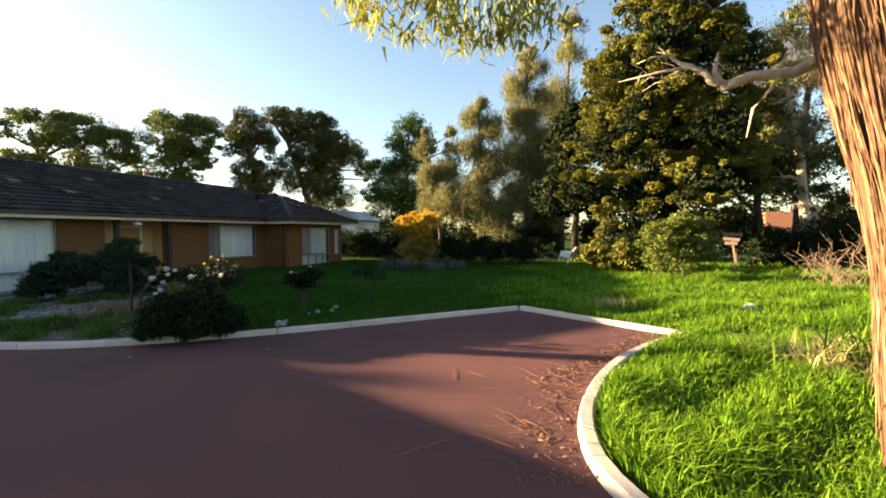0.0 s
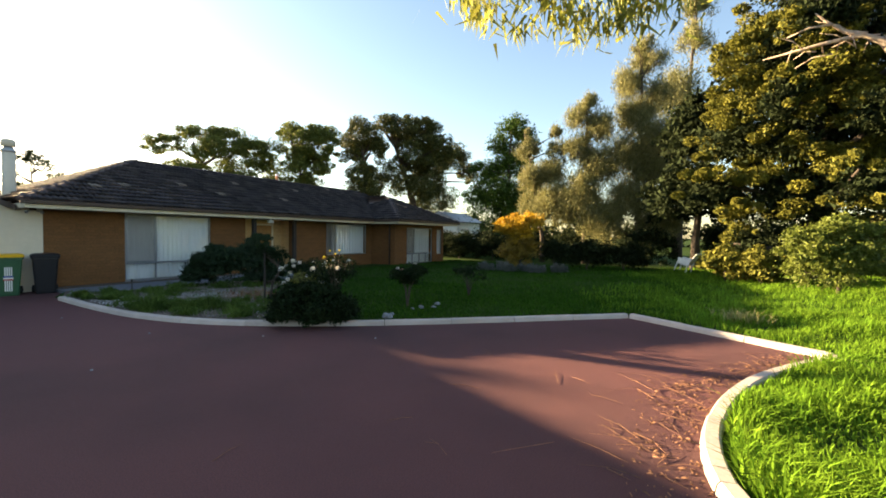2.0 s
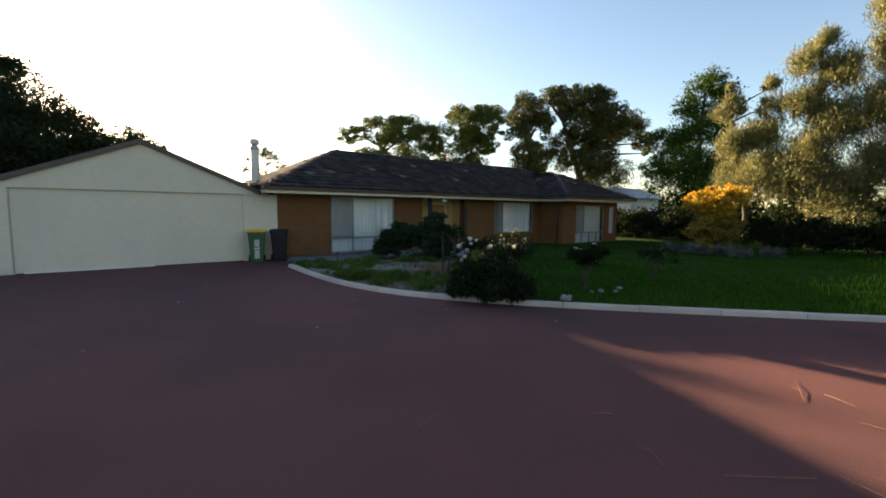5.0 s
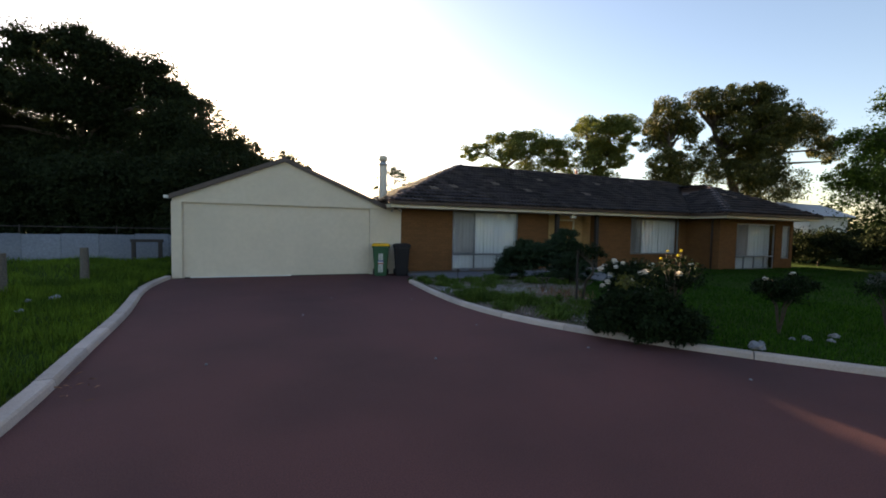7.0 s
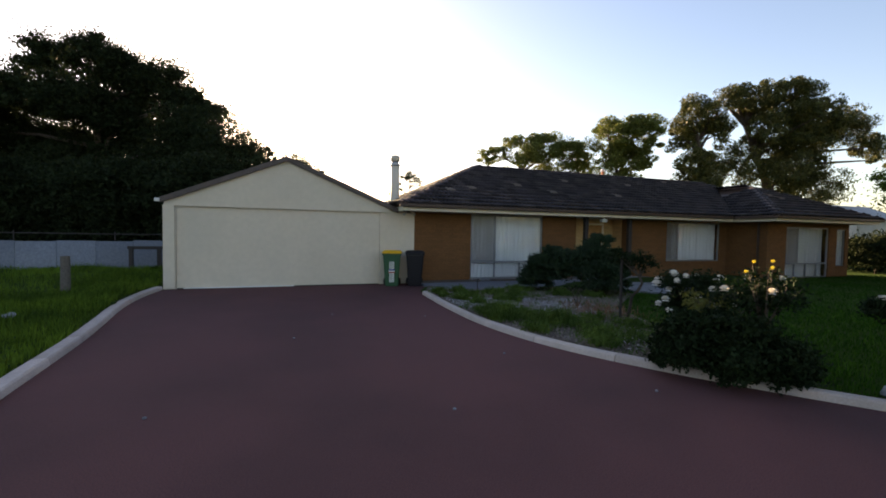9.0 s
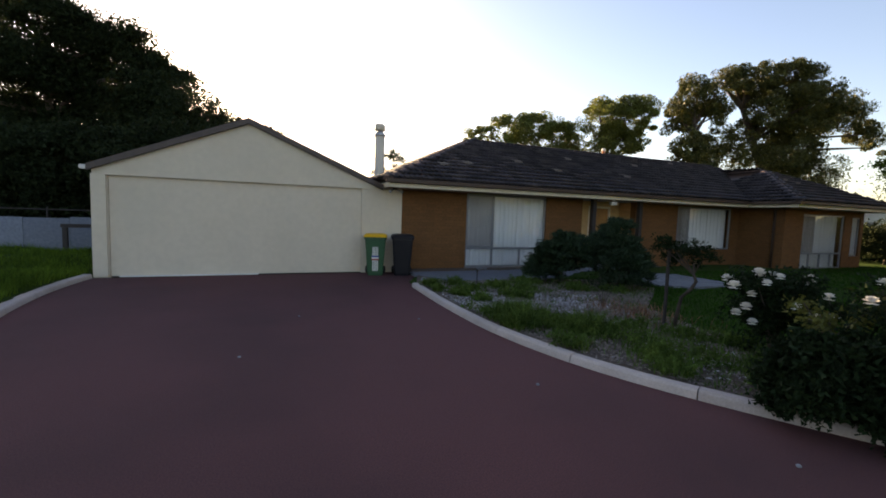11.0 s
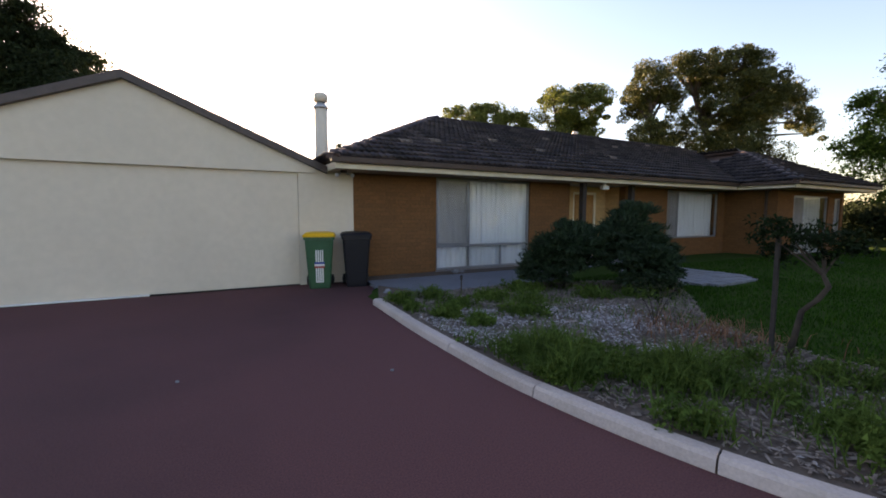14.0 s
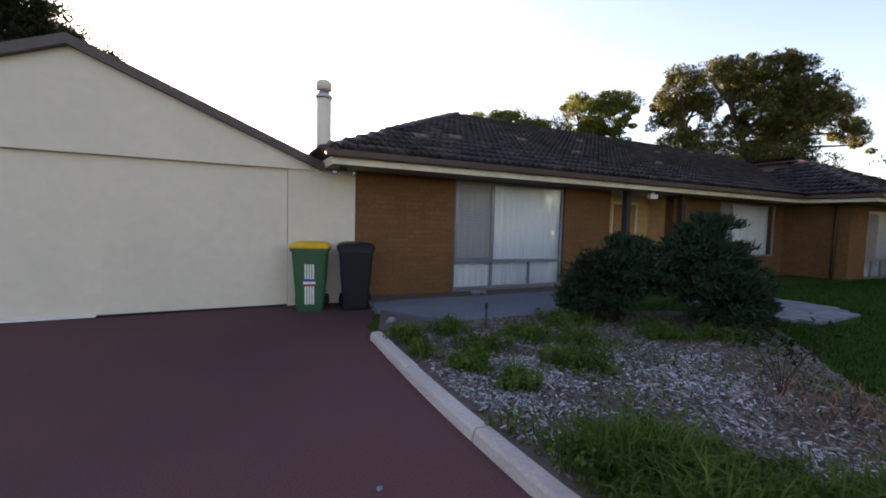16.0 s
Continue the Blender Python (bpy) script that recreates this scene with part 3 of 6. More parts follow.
structure("porch_floor", boxes((5.9, 8.65, -0.5, 0.75, -0.08, 0.1)), M_PATH, "grey concrete floor of the front porch", "floor")
structure("ceiling", boxes((0.02, 18.9, -0.02, 7.45, WALL_TOP + 0.002, WALL_TOP + 0.03), (13.9, 18.9, -1.6, -0.02, WALL_TOP + 0.002, WALL_TOP + 0.03)), M_ROOM, "plain ceiling over the rooms", "ceiling")
structure("soffit", boxes((-0.52, 13.2, -0.72, -0.003, WALL_TOP + 0.004, WALL_TOP + 0.02), (-0.52, -0.003, -0.003, 7.5, WALL_TOP + 0.004, WALL_TOP + 0.02),
                          (13.2, 19.47, -2.37, -1.652, WALL_TOP + 0.004, WALL_TOP + 0.02), (13.2, 13.848, -1.652, -0.003, WALL_TOP + 0.004, WALL_TOP + 0.02), (18.952, 19.47, -1.652, 7.5, WALL_TOP + 0.004, WALL_TOP + 0.02)),
          M_SOFFIT, "brown-grey boarded soffit under the eaves", "soffit")
fascia = thing("fascia", "cream fascia board along the eaves", "fascia", kind="structure")
gutter = thing("gutter", "dark brown metal gutter on the eaves", "gutter", kind="structure")
for x0, x1, y0, y1 in ((-0.55, 13.16, -0.75, -0.725), (13.16, 19.5, -2.4, -2.375), (13.16, 13.185, -2.375, -0.75), (-0.55, -0.525, -0.725, 7.6), (19.475, 19.5, -2.375, 7.6)):
    part("board", boxes((x0, x1, y0, y1, 2.272, 2.40)), M_FASCIA, fascia)
for x0, x1, y0, y1 in ((-0.66, 13.06, -0.87, -0.752), (13.04, 19.6, -2.52, -2.402), (13.04, 13.157, -2.40, -0.88), (19.502, 19.6, -2.40, 7.6)):
    part("trough", boxes((x0, x1, y0, y1, 2.375, 2.485), bevel=0.02), M_GUTTER, gutter)

# ---- tiled roof
PITCH = (4.43 - 2.47) / (3.48 + 0.8)
SL = math.hypot(1, PITCH)


def make_tile_mesh(material):
    w, ln, th = 0.31, 0.40, 0.08
    cols = 8
    vs, fs = [], []
    for r, (v, lift) in enumerate(((0.0, th), (ln, 0.0))):
        for c in range(cols + 1):
            u = c / cols
            vs.append((u * w - w / 2, v, lift + 0.07 * abs(math.sin(u * math.tau)) ** 0.8))
    for c in range(cols + 1):
        vs.append((c / cols * w - w / 2, 0.09, -0.004))
    n = cols + 1
    for c in range(cols):
        fs.append((c, c + 1, n + c + 1, n + c))
        fs.append((2 * n + c, 2 * n + c + 1, c + 1, c))
    return mesh_of("tile", vs, fs, material)


roof = thing("roof", "weathered dark brown tiled hip roof with pale lichen spots", "roof", kind="structure")
bm = bmesh.new()


def deck(bm, pts):
    bm.faces.new([bm.verts.new(p) for p in pts])


E0 = 2.44
RZ = E0 + PITCH * 4.28
a, b, c, d = (-0.6, -0.8, E0), (20.5, -0.8, E0), (20.5, 7.76, E0), (-0.6, 7.76, E0)
r0, r1 = (3.68, 3.48, RZ), (16.22, 3.48, RZ)
for f in ((a, b, r1, r0), (b, c, r1), (c, d, r0, r1), (d, a, r0), (a, d, c, b)):
    deck(bm, f)
WX0, WX1, WY0 = 13.1, 19.56, -2.46
WH = (WX1 - WX0) / 2
WZ = E0 + PITCH * WH
w0, w1, wr, wb = (WX0, WY0, E0), (WX1, WY0, E0), (WX0 + WH, WY0 + WH, WZ), (WX0 + WH, 3.2, WZ)
for f in ((w0, w1, wr), (w0, wr, wb, (WX0, 3.2, E0)), (w1, (WX1, 3.2, E0), wb, wr)):
    deck(bm, f)
part("roof_deck", bm, M_GUTTER, roof)

TILE, TILE_PALE = make_tile_mesh(M_TILE), make_tile_mesh(M_TILE_PALE)
tile_v = np.empty(len(TILE.vertices) * 3, np.float32)
TILE.vertices.foreach_get("co", tile_v)
tile_v = tile_v.reshape(-1, 3)
tile_f = np.array([tuple(p.vertices) for p in TILE.polygons])
slopes = (((-0.6, -0.8), (1, 0), (0, 1), 21.1, 4.28, lambda u, v: v < u < 21.1 - v and not (13.7 + v * 0.98 < u < 20.16 - v and v < 3.2 + (-0.0))),
          ((-0.6, 7.76), (0, -1), (1, 0), 8.56, 4.28, lambda u, v: v < u < 8.56 - v),
          ((WX0, WY0), (1, 0), (0, 1), 2 * WH, WH, lambda u, v: v < u < 2 * WH - v),
          ((WX0, 3.2), (0, -1), (1, 0), 3.2 - WY0, WH, lambda u, v: u < 3.2 - WY0 - v and u > v - 0.3),
          ((WX1, WY0), (0, 1), (-1, 0), 3.2 - WY0, WH, lambda u, v: u > v))
rest_v, rest_f, near_count = [], [], 0
pale_v, pale_f = [], []
pick = random.Random(14)
near_tiles = []
for si, (org, ud, vd, length, depth, keep) in enumerate(slopes):
    u3, v3 = Vector((ud[0], ud[1], 0)), Vector((vd[0], vd[1], PITCH)).normalized()
    n3 = u3.cross(v3)
    rows = int(depth * SL / 0.32)
    for r in range(rows + 1):
        vs = r * 0.32
        for cidx in range(int(length / 0.30) + 1):
            u = cidx * 0.30 + 0.15
            vh = vs / SL
            if not keep(u, vh + 0.05):
                continue
            p = Vector((org[0], org[1], E0)) + u3 * u + v3 * (vs - 0.06) + n3 * (0.012 + random.uniform(0, 0.006))
            m = Matrix((u3, v3, n3)).transposed().to_4x4()
            m = Matrix.Translation(p) @ m @ pose(0, 0, 0, random.uniform(-0.5, 0.5), random.uniform(-0.4, 0.4), random.uniform(-0.6, 0.6))
            near = si in (0, 1) and p.x < 4.4 and p.y < 3.0 and near_count < 295
            if near:
                near_count += 1
                near_tiles.append(m)
            else:
                mm = np.array(m)
                if pick.random() < 0.011:
                    pale_f.append(tile_f + len(pale_v) * len(tile_v))
                    pale_v.append(tile_v @ mm[:3, :3].T + mm[:3, 3])
                    continue
                rest_f.append(tile_f + len(rest_v) * len(tile_v))
                rest_v.append(tile_v @ mm[:3, :3].T + mm[:3, 3])
part("tile_field", mesh_of("tile_field", np.concatenate(rest_v), np.concatenate(rest_f), M_TILE), M_TILE, roof)["kind"] = "stuff"

part("lichen_tiles", mesh_of("lichen_tiles", np.concatenate(pale_v), np.concatenate(pale_f), M_TILE_PALE), M_TILE_PALE, roof, "pale lichen-covered tiles")["kind"] = "stuff"


def caps(p, q, r=0.11, step=0.36):
    p, q = Vector(p), Vector(q)
    n = max(1, int((q - p).length / step))
    dv = (q - p) / n
    for i in range(n):
        bm = bmesh.new()
        s = p + dv * i
        rings = []
        dn = dv.normalized()
        sd = dn.cross(Vector((0, 0, 1))).normalized()
        up = sd.cross(dn)
        for f, rad in ((-0.03, r * 1.08), (1.02, r * 0.95)):
            rings.append([bm.verts.new(s + dv * f + sd * math.cos(k / 6 * math.pi) * rad * 1.25 + up * (math.sin(k / 6 * math.pi) * rad * 0.75 + 0.0)) for k in range(7)])
        for k in range(6):
            bm.faces.new((rings[0][k], rings[0][k + 1], rings[1][k + 1], rings[1][k]))
        bm.faces.new(rings[0])
        part("ridge_tile", bm, M_RIDGE, roof)


lift = Vector((0, 0, 0.02))
caps(Vector(a) + lift, Vector(r0) + lift)
caps(Vector(r0) + lift, Vector(r1) + lift)
caps(Vector(w0) + lift, Vector(wr) + lift)
caps(Vector(w1) + lift, Vector(wr) + lift)
caps(Vector(wr) + lift, (WX0 + WH, 2.2, WZ + 0.02))
caps(Vector(b) + lift, Vector(r1) + lift)


# ---- windows
def curtain(parent, x0, x1, y, z0, z1, waves):
    vs, fs = [], []
    n = max(8, int((x1 - x0) * 30))
    for i in range(n + 1):
        u = i / n
        off = 0.045 * math.sin(u * waves * math.tau) + 0.022 * math.sin(u * waves * 2.7 * math.tau + 1)
        vs += [(x0 + (x1 - x0) * u, y + off, z0), (x0 + (x1 - x0) * u, y + off * 0.8, z1)]
    for i in range(n):
        fs.append((2 * i, 2 * i + 2, 2 * i + 3, 2 * i + 1))
    me = mesh_of("curtain", vs, fs, M_CURTAIN, True)
    part("curtain", me, M_CURTAIN, parent, "pale folded curtain")


def window(name, label, hole, y, mullions, rail=None, screen=None, curtains=(), low=(), back=0.15):
    x0, x1, z0, z1 = hole
    w = thing(name, label, "window", kind="structure")
    fr = 0.05
    y0, y1 = y + 0.05, y + 0.11
    for bx in ((x0, x0 + fr, z0, z1), (x1 - fr, x1, z0, z1), (x0 + fr, x1 - fr, z0, z0 + fr), (x0 + fr, x1 - fr, z1 - fr, z1)):
        part("window_frame", boxes((bx[0], bx[1], y0, y1, bx[2], bx[3]), bevel=0.006), M_ALU, w)
    for mx in mullions:
        part("mullion", boxes((mx - 0.03, mx + 0.03, y0 - 0.004, y1, (rail or z0) + fr * 0.5, z1 - fr), bevel=0.005), M_ALU, w)
    if rail:
        part("rail", boxes((x0 + fr, x1 - fr, y0 - 0.012, y1, rail - 0.035, rail + 0.025), bevel=0.006), M_ALU, w)
        for mx in low:
            part("mullion", boxes((mx - 0.02, mx + 0.02, y0 - 0.002, y1, z0 + fr, rail - 0.036), bevel=0.004), M_ALU, w)
    g = part("pane", boxes((x0 + fr, x1 - fr, y0 + 0.028, y0 + 0.034, z0 + fr, z1 - fr)), M_GLASS, w)
    g.visible_shadow = False
    part("window_sill", boxes((x0 - 0.02, x1 + 0.02, y - 0.03, y + 0.05, z0 - 0.06, z0 - 0.003), bevel=0.008), M_ALU if z0 < 0.3 else M_BRICK, w)
    if screen:
        s0, s1, sz0, sz1 = screen
        bm = boxes((s0, s0 + 0.04, y0 - 0.03, y0 - 0.006, sz0, sz1), (s1 - 0.04, s1, y0 - 0.03, y0 - 0.006, sz0, sz1),
                   (s0 + 0.04, s1 - 0.04, y0 - 0.03, y0 - 0.006, sz0, sz0 + 0.04), (s0 + 0.04, s1 - 0.04, y0 - 0.03, y0 - 0.006, sz1 - 0.04, sz1))
        part("screen_frame", bm, M_ALU, w)
        bm = bmesh.new()
        gap, hw = 0.064, 0.009
        wd, ht = s1 - s0 - 0.08, sz1 - sz0 - 0.08
        k = -int(ht / gap) - 1
        while k * gap < wd:
            for sgn in (1, -1):
                t0, t1 = max(0, -k * gap), min(ht, wd - k * gap)
                if t1 > t0:
                    xa, xb = k * gap + t0, k * gap + t1
                    if sgn < 0:
                        xa, xb = wd - xa, wd - xb
                    yy = y0 - 0.02 - 0.003 * sgn
                    qa, qb = Vector((s0 + 0.04 + xa, yy, sz0 + 0.04 + t0)), Vector((s0 + 0.04 + xb, yy, sz0 + 0.04 + t1))
                    nn = Vector((-(qb - qa).z, 0, (qb - qa).x)).normalized() * hw
                    tube(bm, [qa, qb], [hw, hw], 4)
            k += 1
        part("diamond_mesh", bm, M_MESH, w, "diamond security mesh")
    for cx0, cx1, wv in curtains:
        curtain(w, cx0, cx1, y + back, z0 + 0.0, z1 + 0.02, wv)
    return w


window("window_1", "tall aluminium window with curtains and diamond security screen", W1, 0.0, (2.88,), 0.66, (2.0, 2.86, 0.69, 2.22),
       ((1.98, 3.9, 13), (3.88, 4.72, 2.5)), (2.88, 3.85))
window("window_2", "aluminium window with pale curtains above orange brick", W2, 0.0, (11.15,), None, (10.54, 11.13, 0.68, 2.18), ((11.1, 12.3, 6), (12.25, 13.5, 6)), back=0.3)
window("window_3", "tall aluminium window with pale curtains in the wing", W3, -1.65, (15.75,), 0.62, (15.0, 15.73, 0.65, 2.06), ((14.95, 17.66, 12),), (15.6, 16.3, 17.0), back=0.3)
window("window_4", "small aluminium window in the wing", W4, -1.65, (), None, None, ((18.15, 18.76, 3),))
door = thing("door_1", "timber front door in the porch recess", "door", kind="structure")
part("door_frame", boxes((7.05, 7.12, 0.77, 0.87, 0.1, 2.1), (7.98, 8.05, 0.77, 0.87, 0.1, 2.1), (7.12, 7.98, 0.77, 0.87, 2.03, 2.1)), M_FASCIA, door)
part("door_leaf", boxes((7.12, 7.98, 0.81, 0.85, 0.1, 2.03), (7.2, 7.5, 0.795, 0.81, 1.2, 1.9), (7.6, 7.9, 0.795, 0.81, 1.2, 1.9), (7.2, 7.9, 0.795, 0.81, 0.3, 1.05)), M_DOOR, door)
part("door_handle", tube(bmesh.new(), [(7.2, 0.80, 1.08), (7.2, 0.75, 1.08), (7.3, 0.745, 1.08)], [0.014, 0.014, 0.012], 8), M_STEEL, door)
post = thing("porch_post", "dark square timber post holding the porch eave", "post", (6.32, -0.32, 0))
part("shaft", boxes((-0.07, 0.07, -0.07, 0.07, 0.062, WALL_TOP + 0.002), bevel=0.008), M_DARK, post)
# second post is added to give the dark band beside the tan wall
dark_band_post = copy_thing(post, pose(8.3, -0.32, 0))
lamp = thing("eave_lamp", "white box lamp under the porch eave", "lamp", (6.95, -0.5, 2.16))
part("casing", boxes((-0.12, 0.12, -0.06, 0.06, -0.055, 0.055), bevel=0.015), M_WHITE, lamp)
part("bracket", boxes((-0.03, 0.03, -0.03, 0.03, 0.055, 0.115)), M_WHITE, lamp)
spot = thing("flood_light", "twin white flood light under the eave corner", "lamp", (-0.3, -0.38, 2.27))
part("base", boxes((-0.06, 0.06, -0.04, 0.04, -0.05, 0.003), bevel=0.01), M_DARK, spot)
for s in (-1, 1):
    part("spot_head", tube(bmesh.new(), [(0.05 * s, 0, -0.05), (0.1 * s, -0.03, -0.07), (0.15 * s, -0.09, -0.1), (0.16 * s, -0.11, -0.11)], [0.014, 0.022, 0.042, 0.038], 12), M_STEEL, spot, smooth=True)
pipe = thing("downpipe", "dark painted downpipe in the wing corner", "downpipe", (13.78, -1.35, 0))
part("pipe", tube(bmesh.new(), [(0, 0, 0.0), (0, 0, 2.2), (-0.3, -0.5, 2.38)], [0.045, 0.045, 0.045], 10), M_GUTTER, pipe, smooth=True)

# flue on the roof near the garage valley
flue = thing("flue", "cream painted round flue pipe with a metal cowl", "chimney", (-0.12, 2.3, 2.65))
part("pipe", tube(bmesh.new(), [(0, 0, 0), (0, 0, 0.1), (0, 0, 1.42)], [0.185, 0.165, 0.16], 20), M_CREAM, flue, smooth=True)
part("collar", tube(bmesh.new(), [(0, 0, 1.38), (0, 0, 1.44), (0, 0, 1.5), (0, 0, 1.56)], [0.175, 0.185, 0.12, 0.11], 20), M_STEEL, flue, "galvanised collar", True)
part("cowl", tube(bmesh.new(), [(0, 0, 1.55), (0, 0, 1.57), (0, 0, 1.72), (0, 0, 1.77)], [0.13, 0.17, 0.17, 0.12], 20), M_CREAM, flue, smooth=True)
part("flashing", boxes((-0.3, 0.3, -0.3, 0.3, -0.12, 0.06), bevel=0.03), M_STEEL, flue)
vent = thing("roof_vent", "short pale vent pipe behind the ridge", "vent pipe", (11.95, 5.6, 3.45))
part("pipe", tube(bmesh.new(), [(0, 0, -0.1), (0, 0, 1.6)], [0.07, 0.07], 12), M_ORANGE, vent, smooth=True)
part("cap", tube(bmesh.new(), [(0, 0, 1.58), (0, 0, 1.68), (0, 0, 1.72)], [0.1, 0.1, 0.04], 12), M_WHITE, vent, smooth=True)


# ---------------------------------------------------------------- garage
GX0, GX1, GA, GY = -6.86, -0.76, -3.8, 7.4
wall("wall_garage_left", False, 0.12, GY, GX0, GX0 + 0.12, -0.1, 2.30, M_DARK, "dark timber-clad side wall of the garage")
wall("wall_garage_back", True, GX0, 0.0, GY - 0.12, GY, -0.1, 2.3, M_CREAM, "cream back wall of the garage")
wall("wall_garage_front", True, GX0, 0.0, 0.0, 0.12, -0.1, 2.25, M_CREAM, "cream painted garage front beside the door", [(-6.58, -1.1, -0.1, 2.25)])
gdoor = thing("garage_door", "cream painted double garage panel door, closed", "garage door", kind="structure")
for i in range(4):
    part("panel", boxes((-6.575, -1.105, 0.035, 0.08, 0.015 + i * 0.556, 0.015 + (i + 1) * 0.556 - 0.0004), bevel=0.0005), M_CREAM, gdoor)
part("seal", boxes((-6.575, -1.105, 0.04, 0.075, -0.01, 0.015)), M_RUBBER, gdoor, "black rubber bottom seal")
part("threshold", boxes((-6.4, -3.6, -0.06, 0.03, 0.0, 0.022), bevel=0.008), M_WHITE, gdoor, "pale threshold strip")
fz = lambda x: 2.36 + (3.62 - 2.36) * (1 - abs(x - GA) / (GX1 - GA))
def gable_panel(y0, y1, low):
    bm = bmesh.new()
    rows = []
    for yy in (y0, y1):
        pts = [(GX0 + 0.02, yy, low), (GX1, yy, low), (GX1, yy, fz(GX1)), (GA, yy, fz(GA)), (GX0 + 0.02, yy, fz(GX0 + 0.02))]
        rows.append([bm.verts.new(p) for p in pts])
        bm.faces.new(rows[-1])
    for i in range(5):
        bm.faces.new((rows[0][i], rows[0][(i + 1) % 5], rows[1][(i + 1) % 5], rows[1][i]))
    return bm


structure("gable", gable_panel(-0.045, 0.033, 2.225), M_CREAM, "cream sheeted gable above the garage door", "gable")
structure("gable_back", gable_panel(GY - 0.1, GY - 0.02, 2.3), M_CREAM, "cream sheeted back gable of the garage", "gable")
structure("lintel", boxes((-6.86, -0.0, 0.036, 0.11, 2.252, 2.34)), M_CREAM, "cream head board over the garage door", "lintel")
groof = thing("garage_roof", "low gabled garage roof of brown ribbed metal", "roof", kind="structure")
for sgn in (-1, 1):
    xe = GX0 - 0.05 if sgn < 0 else GX1 + 0.2
    ze = fz(GX1) if sgn < 0 else fz(GX1) - 0.075
    vs, fs = [], []
    n = 60
    for i in range(n + 1):
        y = -0.1 + (GY + 0.2) * i / n
        rib = 0.025 * (i % 3 == 0)
        vs += [(xe, y, ze + 0.02 + rib), (GA, y, fz(GA) + 0.04 + rib), (xe, y, ze - 0.01), (GA, y, fz(GA) + 0.0)]
    for i in range(n):
        k = i * 4
        fs += [(k, k + 1, k + 5, k + 4), (k + 2, k + 6, k + 7, k + 3)]
    part("roof_sheet", mesh_of("roof_sheet", vs, fs, M_METALROOF), M_METALROOF, groof)
    bm = bmesh.new()
    lo, hi = Vector((xe, -0.15, ze - 0.03)), Vector((GA, -0.15, fz(GA) - 0.0))
    vv = []
    for p in (lo, hi):
        for dy in (0, 0.12):
            for dz in (-0.035, 0.10):
                vv.append(bm.verts.new(p + Vector((0, dy, dz))))
    for f in ((0, 1, 5, 4), (2, 6, 7, 3), (1, 3, 7, 5), (0, 4, 6, 2), (0, 2, 3, 1), (4, 5, 7, 6)):
        bm.faces.new([vv[i] for i in f])
    part("barge_capping", bm, M_METALROOF, groof)
gp = thing("corner_post", "cream painted corner post of the garage", "post", (-6.73, -0.02, 0))
part("post", boxes((-0.14, 0.13, -0.03, 0.018, 0, 2.24), bevel=0.006), M_CREAM, gp)
sens = thing("sensor_light", "small white sensor light on the garage corner", "lamp", (-6.98, -0.02, 2.36))
part("casing", boxes((-0.07, 0.05, -0.06, 0.04, -0.04, 0.05), bevel=0.015), M_WHITE, sens)


